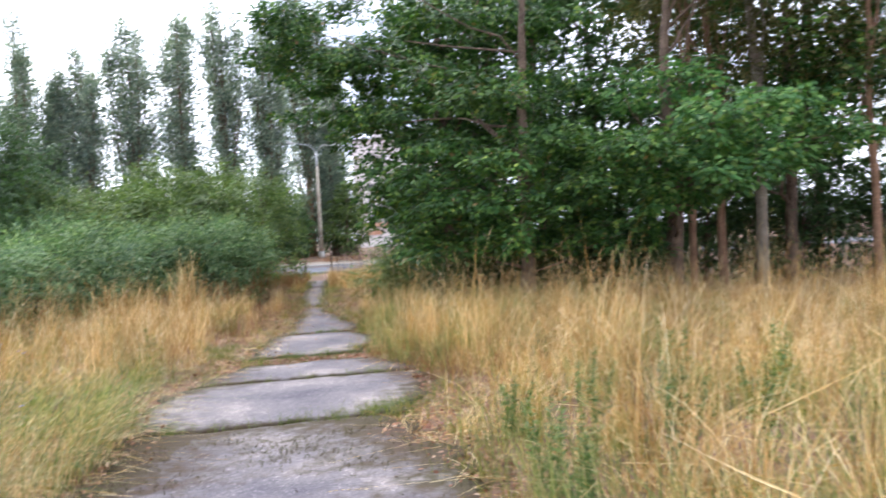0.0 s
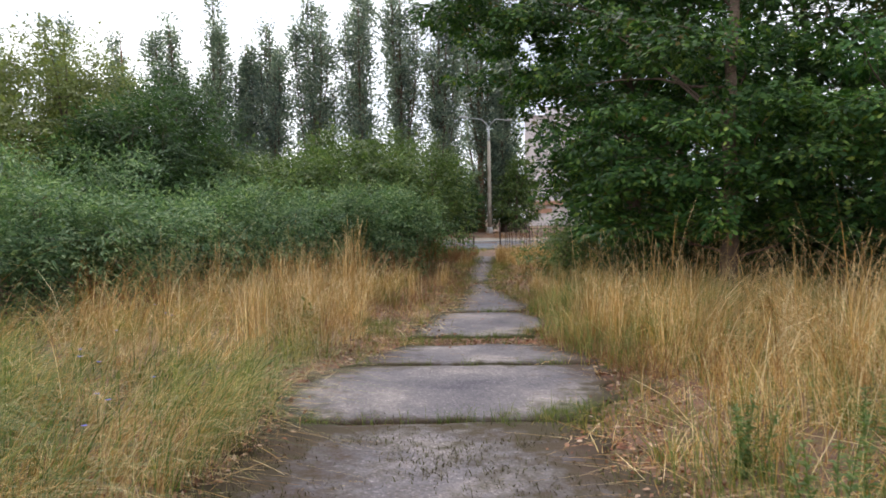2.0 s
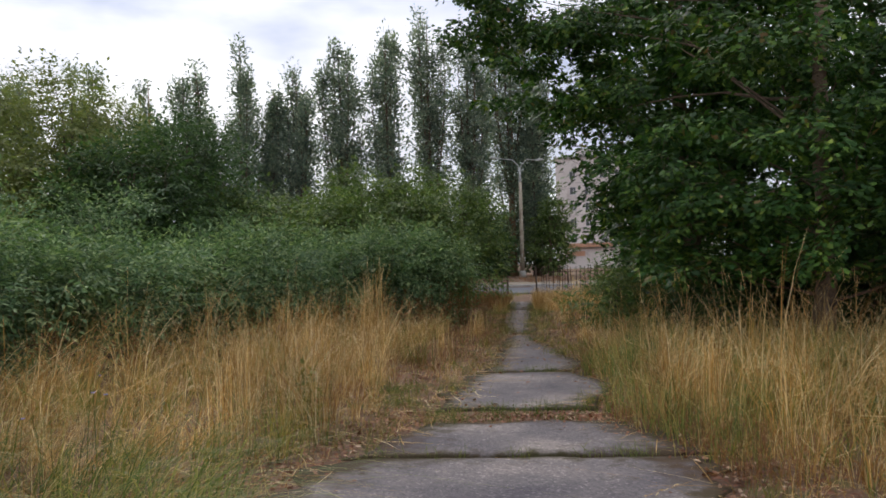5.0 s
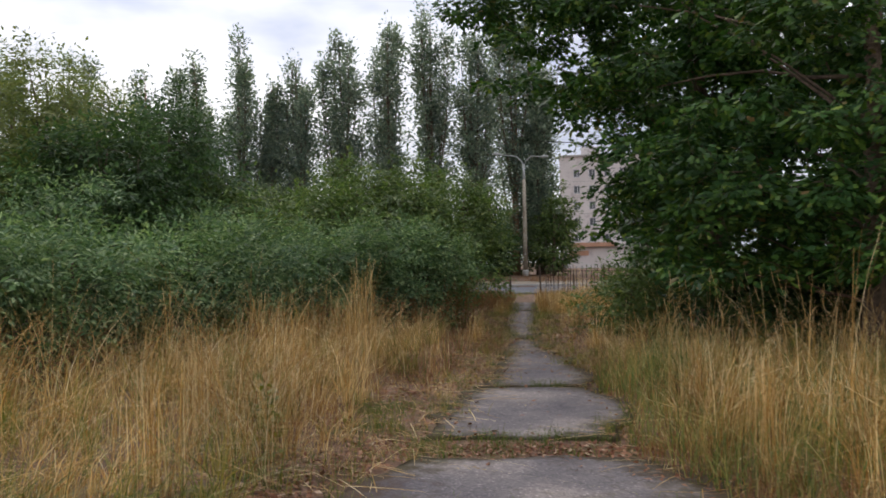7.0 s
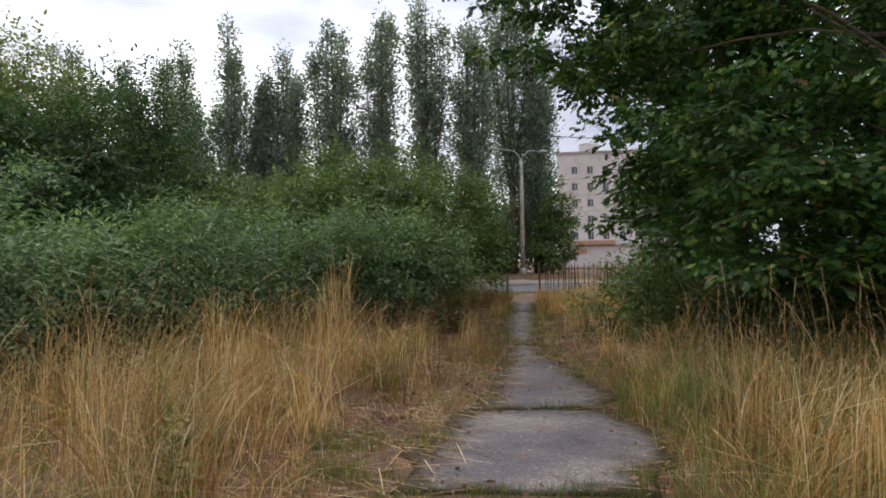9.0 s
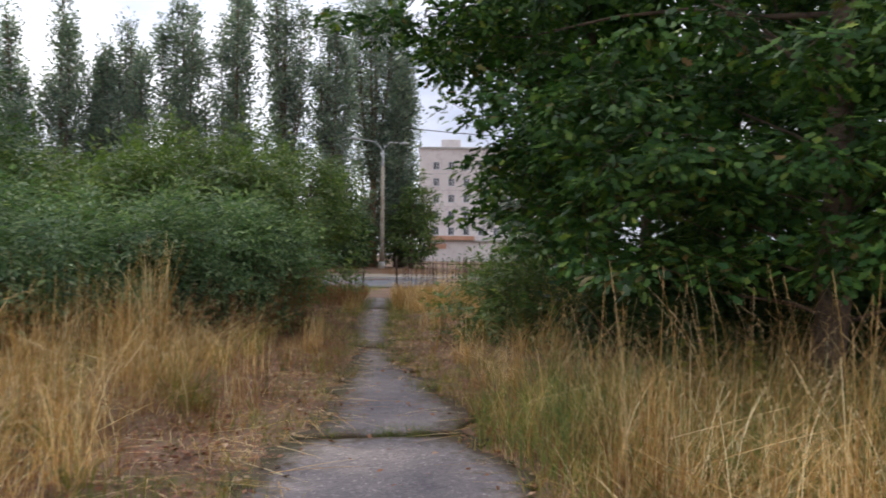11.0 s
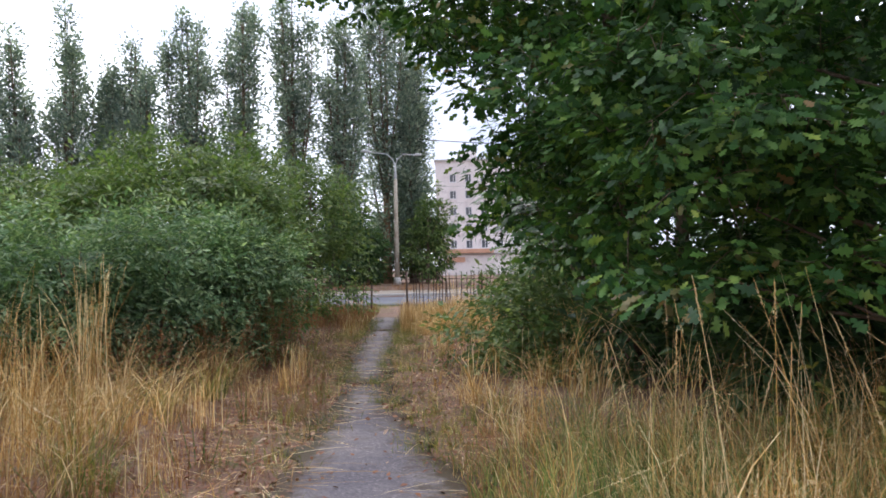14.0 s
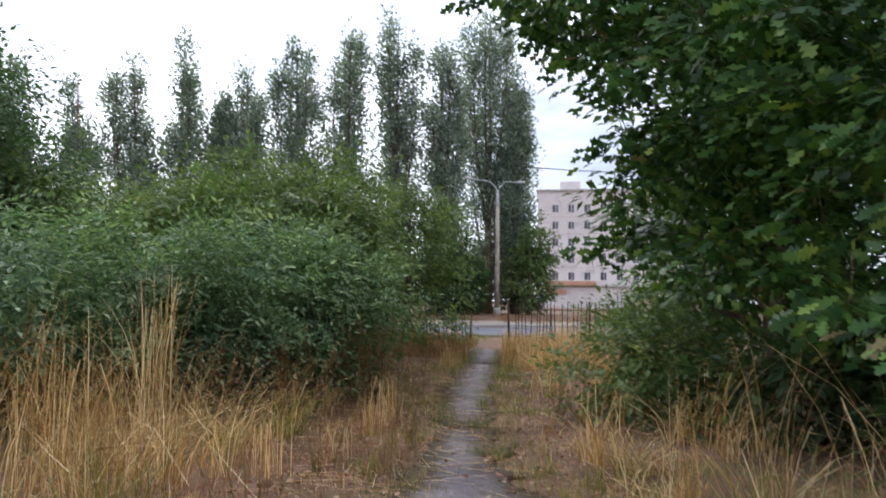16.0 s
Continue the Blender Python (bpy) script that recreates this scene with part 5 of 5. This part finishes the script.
low_cover(26000, 3, STRAW, "low_straw", "short dry straw covering the soil", 0.2)
low_cover(14000, 5, RUST_WEED, "low_weeds", "short rusty weeds covering the soil", 0.14)
low_cover(14000, 7, FRESH, "low_grass", "short green grass covering the soil", 0.16)


def patch(name, label, area, n, hmin, hmax, material, seed, toward=None, lean=0.3, width=0.012):
    """A stand of weeds or grass that fills an area, in tufts."""
    rng = np.random.default_rng(seed)
    x, y = clumped(rng, n, *area, lambda a, b: np.where(off_path(a, b)[0] > 0.05, np.clip(0.6 + 0.6 * wave(a, b, 0.5, seed), 0.1, 1), 0.0), 0.12, 20)
    base = np.stack([x, y, ground_z(x, y) - 0.01], -1)
    v, f, _ = ribbons(base, rng.uniform(hmin, hmax, len(x)) * (1 + 0.25 * wave(x, y, 0.7, 1.0)), np.abs(rng.normal(lean, 0.35, len(x))), rng.uniform(0, 6.28, len(x)) if toward is None else rng.normal(toward, 0.6, len(x)), width * rng.uniform(0.5, 1.1, len(x)), rng, 5)
    tagged(new(name, np_mesh(name, v, f, material)), label, "grass", kind="stuff")


patch("lush_grass", "long green and straw-coloured grass leaning over the path", (-7.5, -2.5, 2.6, 8.4), 13500, 0.45, 1.05, GREEN_BLADE, 11, -0.15, 1.0, 0.0095)
patch("lush_grass", "long green grass among the dry meadow", (0.2, 4.2, 3.0, 8.6), 5000, 0.3, 0.7, GREEN_BLADE, 13, 2.6, 0.3, 0.008)
patch("shade_grass", "golden grass in the shade of the oak", (-1.9, 2.2, 12.6, 16.4), 4500, 0.4, 0.95, STRAW, 15, None, 0.6, 0.006)
patch("rust_weeds", "rusty brown weeds in front of the low fence", (-12.5, -6.6, 29.5, 36.6), 9000, 0.25, 0.6, RUST_WEED, 3)
patch("rusty_grass", "fine rusty brown grass low beside the path", (-2.4, 2.6, 9.6, 17.2), 20000, 0.14, 0.5, RUST_WEED, 21, None, 0.8, 0.0065)
patch("rusty_grass", "fine rusty brown grass in front of the hedge", (-7.4, -4.2, 11.5, 22.0), 8000, 0.12, 0.42, RUST_WEED, 23, None, 0.8, 0.0055)
patch("green_shade_grass", "tall green and straw grass under the oak's boughs", (-1.7, 2.6, 13.4, 16.7), 6000, 0.35, 0.85, GREEN_BLADE, 19, None, 0.4, 0.008)
patch("green_shade_grass", "green grass at the foot of the dry stalks", (-2.2, 3.0, 10.0, 16.2), 10000, 0.2, 0.62, GREEN_BLADE, 17, None, 0.4, 0.008)
patch("golden_grass", "golden dry grass in front of the fence", (-6.8, -1.5, 27.5, 35.6), 9000, 0.35, 0.75, STRAW, 5)
patch("gate_grass", "green grass between the gate and the street", (-14.0, 0.0, 36.0, 42.4), 12000, 0.08, 0.28, BLADE, 7)
patch("verge_weeds", "dry weeds on the far verge of the street", (-26.0, 4.0, 53.5, 60.0), 7000, 0.2, 0.5, RUST_WEED, 9)


def moss():
    """Brown moss and dead blades creeping over the first slab."""
    rng = np.random.default_rng(433)
    n = 9000
    y = np.concatenate([rng.normal(6.75, 0.42, n // 2), rng.uniform(3.4, 7.6, n - n // 2)])
    l, r = rims(y)
    k = rng.random(n)
    edge = np.abs(rng.normal(0, 0.45, n))
    x = np.where(np.arange(n) < n // 2, l + (r - l) * k, np.where(k < 0.5, l + edge - 0.2, r - edge + 0.2))
    y = y + 0.26 * (x - (l + r) / 2)
    ok = rng.random(n) < np.clip(0.45 + 0.8 * wave(x, y, 0.3, 6.0), 0, 1)
    x, y = x[ok], y[ok]
    base = np.stack([x, y, np.full(len(x), 0.016)], -1)
    v, f, _ = ribbons(base, rng.uniform(0.015, 0.06, len(x)), rng.uniform(0.2, 1.4, len(x)), rng.uniform(0, 6.28, len(x)), rng.uniform(0.004, 0.009, len(x)), rng, 3)
    tagged(new("moss", np_mesh("moss", v, f, MOSS)), "brown moss and dead blades on the path slab", "moss", kind="stuff")


moss()


def dead_leaves():
    """Withered leaves along the rims and in the worn joint."""
    rng = np.random.default_rng(420)
    n = 21000
    y = 3.0 + 27 * rng.random(n) ** 1.1
    l, r = rims(y)
    left = rng.random(n) < 0.55
    spread = rng.normal(0.55, 0.5, n) * np.where(y > 11, 1.2, 0.6)
    x = np.where(left, l - spread, r + spread)
    m = 1100
    yj = np.concatenate([y, rng.normal(11.65, 0.14, m)])
    lj, rj_ = rims(yj[n:])
    xj = np.concatenate([x, rng.uniform(lj - 0.5, rj_ + 0.5)])
    yj[n:] += 0.26 * (xj[n:] - (lj + rj_) / 2)
    keep = (off_path(xj, yj)[0] > -0.12) | (np.abs(yj - 11.65) < 0.8) | (rng.random(len(xj)) < 0.25)
    xj, yj = xj[keep], yj[keep]
    d, _ = off_path(xj, yj)
    in_break = np.abs(yj - 11.65 - 0.26 * (xj + 2.3)) < 0.3
    z = np.where((d < 0) & ~in_break, 0.028, np.maximum(ground_z(xj, yj), -0.02) + 0.012) + 0.012 * rng.random(len(xj))
    pos = np.stack([xj, yj, z], -1)
    a = unit(np.stack([rng.normal(size=len(xj)), rng.normal(size=len(xj)), rng.normal(size=len(xj)) * 0.25], -1))
    h = Heap()
    scatter_leaves(h, LEAFLET, pos, a, unit(np.array([0, 0, 1.0]) + rng.normal(size=pos.shape) * 0.35), rng.uniform(0.025, 0.065, len(xj)), 0.25)
    tagged(new("dead_leaves", h.mesh("dead_leaves", LITTER)), "brown withered leaves scattered along the path", "leaf litter", kind="stuff")


dead_leaves()


def fallen_straw():
    rng = np.random.default_rng(421)
    n = 6000
    y = rng.uniform(3.2, 28, n)
    l, r = rims(y)
    left = rng.random(n) < 0.6
    x = np.where(left, l - rng.uniform(-0.25, 1.7, n), r + rng.uniform(-0.15, 1.3, n))
    base = np.stack([x, y, np.full(n, 0.03)], -1)
    dirn = np.where(left, rng.normal(-0.2, 0.7, n), rng.normal(3.3, 0.7, n))
    d = np.stack([np.cos(dirn), np.sin(dirn), rng.uniform(-0.01, 0.12, n)], -1)
    h = Heap()
    scatter_leaves(h, [(0, 0.006), (0.3, 0.006), (0.7, 0.005), (1.0, 0.002)], base, d, np.tile([0, 0, 1.0], (n, 1)) + rng.normal(size=(n, 3)) * 0.1, 0.07 + 0.6 * rng.random(n) ** 2.5, 0.06)
    tagged(new("fallen_straw", h.mesh("fallen_straw", STRAW)), "fallen straw lying over the path's rims", "straw", kind="stuff")
    # stalks that droop over the path near the start
    m = 800
    y = rng.uniform(3.4, 7.6, m)
    x = rims(y)[0] - rng.uniform(0.05, 0.9, m)
    b = np.stack([x, y, ground_z(x, y)], -1)
    v, f, c = ribbons(b, rng.uniform(0.5, 1.1, m), rng.uniform(0.8, 1.5, m), rng.normal(-0.25, 0.4, m), rng.uniform(0.003, 0.005, m), rng, 7)
    tagged(new("drooping_grass", np_mesh("drooping_grass", v, f, STRAW)), "straw stalks drooping over the path", "grass", kind="stuff")


fallen_straw()


def weed(name, x, y, hgt, seed, material, label, leaf=0.09, leaves=70, stems=5, spread=0.18, stations=NARROW, category="weed"):
    """An upright weed: a few stems with leaves all along."""
    rng = np.random.default_rng(seed)
    top = tagged(new(name), label, category)
    z = float(ground_z(np.array(x), np.array(y)))
    top.matrix_world = pose(x, y, z - 0.01)
    h = Heap()
    for s in range(stems):
        ang = rng.random() * 6.28
        b = np.array([math.cos(ang), math.sin(ang), 0]) * spread * rng.random() * 0.5
        e = b * 2.2 + np.array([rng.normal() * 0.05, rng.normal() * 0.05, hgt * (0.7 + 0.35 * rng.random())])
        line = arc(b, e, 0.03, 6)
        st = Heap()
        st.add(*tube(line, np.linspace(0.005, 0.002, 6), 5))
        part("stem", st.mesh("stem", WEED_LEAF), top)
        k = rng.random(leaves) ** 0.8
        p = np.stack([np.interp(k, np.linspace(0, 1, 6), line[:, i]) for i in range(3)], -1)
        out = unit(np.stack([rng.normal(size=leaves), rng.normal(size=leaves), rng.uniform(0.1, 0.9, leaves)], -1))
        scatter_leaves(h, stations, p, out, unit(np.array([0, 0, 1.0]) + rng.normal(size=p.shape) * 0.3), leaf * (1.15 - 0.6 * k) * rng.uniform(0.7, 1.2, leaves), 0.25)
    part("foliage", h.mesh("foliage", material), top, kind="stuff")


for k, (x, y, hgt) in enumerate([(0.75, 5.6, 0.7), (1.05, 6.2, 0.85), (0.9, 5.0, 0.6), (1.6, 5.6, 0.8), (2.3, 6.0, 0.75), (1.9, 7.0, 0.95), (0.55, 6.9, 0.5), (2.9, 7.2, 0.8)]):
    weed("green_weed", x, y, hgt, 500 + k, WEED_LEAF, "bright green upright weed among dry grass", 0.075, 80, 5)
for k, (x, y, hgt) in enumerate([(-4.35, 10.9, 0.55), (-4.5, 11.25, 0.65)]):
    weed("young_maple", x, y, hgt, 520 + k, YELLOW_LEAF, "yellowing young maple seedling among the straw", 0.11, 24, 3, 0.2, LOBED, "seedling")
for k, (x, y, hgt) in enumerate([(-0.15, 15.1, 0.95), (-0.4, 15.25, 0.8), (0.1, 15.0, 0.85)]):
    weed("oak_seedling", x, y, hgt, 530 + k, YELLOW_LEAF, "yellow-green oak seedling under the big oak", 0.13, 22, 2, 0.16, LOBED, "seedling")
for k, (x, y, hgt) in enumerate([(-4.3, 14.6, 0.5), (-4.5, 16.2, 0.45), (-5.1, 20.5, 0.5), (-4.75, 17.8, 0.5), (-3.3, 21.5, 0.5), (-6.6, 26.0, 0.6), (-2.9, 23.8, 0.5), (-4.4, 18.9, 0.4)]):
    weed("dry_weed", x, y, hgt, 540 + k, RUST_WEED, "withered brownish weed beside the path", 0.05, 60, 6, 0.3)
for k in range(10):
    x, y, _ = street(-1.2 - 0.55 * k, -0.5 + 0.12 * (k % 3))
    weed("dry_weed", x, y, 0.55 + 0.1 * (k % 4), 560 + k, RUST_WEED, "rusty dry weed along the fence", 0.06, 70, 7, 0.5)


def tall_stalks():
    """Single tall stalks that stand out above the meadow."""
    rng = np.random.default_rng(430)
    spots = [(1.2, 8.6), (0.9, 9.4), (2.2, 9.8), (3.4, 9.2), (-0.3, 11.9), (0.1, 12.6), (0.9, 12.2), (0.5, 13.1), (-0.6, 13.6), (1.5, 11.2), (2.1, 12.4), (2.8, 11.6), (-1.0, 14.2), (-0.2, 14.4), (-5.9, 13.2), (-6.2, 14.0), (-6.0, 15.2), (-7.0, 12.4), (-6.5, 16.4), (-7.6, 14.6), (3.6, 10.6), (0.6, 14.6), (-0.8, 12.9), (-1.1, 13.4), (-0.9, 14.7), (-0.5, 15.2), (0.3, 15.4), (-1.2, 15.0), (0.8, 13.8), (1.3, 14.4), (-0.1, 13.3), (-0.7, 14.0), (1.8, 13.2), (-6.6, 17.4), (-6.9, 15.9), (-7.2, 13.4), (-5.6, 11.8), (-6.4, 10.6), (-5.2, 9.2)]
    for x, y in spots:
      for _ in range(3):
        n = 1
        b = np.stack([x + rng.normal(size=n) * 0.1, y + rng.normal(size=n) * 0.1, np.full(n, 0.0)], -1)
        v, f, c = ribbons(b, rng.uniform(1.15, 1.6, n), np.abs(rng.normal(0.25, 0.3, n)), rng.uniform(0, 6.28, n), np.full(n, 0.0042), rng, 6, tip=0.5)
        top = tagged(new("tall_grass_stalk", np_mesh("tall_grass_stalk", v, f, STRAW)), "tall pale grass stalks with drooping seed heads", "grass stalk", "tall single stalks")
        h = Heap()
        seed_heads(h, c, rng, 30, rng.uniform(0.1, 0.19, n), np.full(n, 0.011), 0.05)
        part("seed_head", h.mesh("seed_head", SEED), top)


tall_stalks()


def bunch(x, y, hgt, n, seed):
    """A dense upright bunch of pale straw."""
    rng = np.random.default_rng(seed)
    b = np.stack([x + rng.normal(size=n) * 0.09, y + rng.normal(size=n) * 0.09, np.zeros(n)], -1)
    v, f, c = ribbons(b, hgt * rng.uniform(0.6, 1.05, n), np.abs(rng.normal(0.08, 0.16, n)), rng.uniform(0, 6.28, n), rng.uniform(0.004, 0.008, n), rng, 5, tip=0.5)
    top = tagged(new("straw_bunch", np_mesh("straw_bunch", v, f, STRAW)), "dense upright bunch of pale dry straw", "grass bunch", "straw bunches", "stuff")
    h = Heap()
    seed_heads(h, c, rng, 9, rng.uniform(0.1, 0.2, n), np.full(n, 0.015))
    part("seed_head", h.mesh("seed_head", SEED), top, kind="stuff")


for k, (x, y, hgt, n) in enumerate([(-6.9, 18.4, 1.75, 70), (-6.2, 16.4, 1.25, 50), (-7.4, 15.6, 1.3, 50), (-7.6, 17.6, 1.45, 45), (-5.6, 13.4, 1.2, 40), (0.4, 12.4, 1.1, 30), (-0.45, 11.6, 0.95, 70), (-4.6, 9.9, 0.95, 60), (-5.3, 11.2, 1.1, 60), (-5.1, 17.5, 0.55, 45), (-4.9, 18.3, 0.42, 40), (-5.2, 20.4, 0.6, 50), (-5.0, 19.6, 0.45, 40), (-4.5, 15.6, 0.45, 40), (-0.9, 13.2, 0.9, 50)]):
    bunch(x, y, hgt, n, 640 + k)
for k, (x, y) in enumerate([(-7.3, 19.8), (-7.0, 20.9), (-6.6, 21.9), (-7.9, 18.6), (-8.2, 17.2), (-8.4, 15.4), (-8.5, 13.6), (-8.6, 12.0), (-6.2, 22.6), (-7.6, 20.4), (-8.0, 16.4), (-6.5, 21.2), (-6.3, 20.2), (-6.8, 19.2), (-6.0, 21.9)]):
    weed("dry_weed", x, y, 0.9 + 0.15 * (k % 3), 660 + k, RUST_WEED, "brown withered weed at the foot of the hedge", 0.08, 110, 9, 0.7)


def chicory(x, y, hgt, seed):
    rng = np.random.default_rng(seed)
    top = tagged(new("chicory"), "blue chicory flower on a thin green stem", "wildflower", "blue chicory flowers")
    top.matrix_world = pose(x, y, 0.0)
    h = Heap()
    line = arc((0, 0, 0), (rng.normal() * 0.06, rng.normal() * 0.06, hgt), 0.03, 5)
    h.add(*tube(line, np.linspace(0.004, 0.002, 5), 5))
    part("stem", h.mesh("stem", WEED_LEAF), top)
    h = Heap()
    n = 13
    ang = np.arange(n) * 2 * np.pi / n
    scatter_leaves(h, [(0, 0.06), (0.6, 0.2), (1.0, 0.14)], np.tile(line[-1], (n, 1)), np.stack([np.cos(ang), np.sin(ang), np.full(n, 0.25)], -1), np.tile([0, 0, 1.0], (n, 1)), np.full(n, 0.02), 0.1)
    part("flower", h.mesh("flower", CHICORY), top)


for k, (x, y, hgt) in enumerate([(-4.6, 8.3, 0.75), (-4.75, 8.5, 0.7), (-4.5, 7.0, 0.62), (-4.35, 6.9, 0.58), (-4.3, 7.1, 0.5), (-3.9, 6.5, 0.42), (-3.4, 5.9, 0.5), (-3.7, 6.9, 0.45), (-5.0, 8.0, 0.6), (-3.9, 5.2, 0.62), (-3.2, 5.4, 0.5), (-5.6, 9.3, 0.7)]):
    chicory(x, y, hgt, 600 + k)
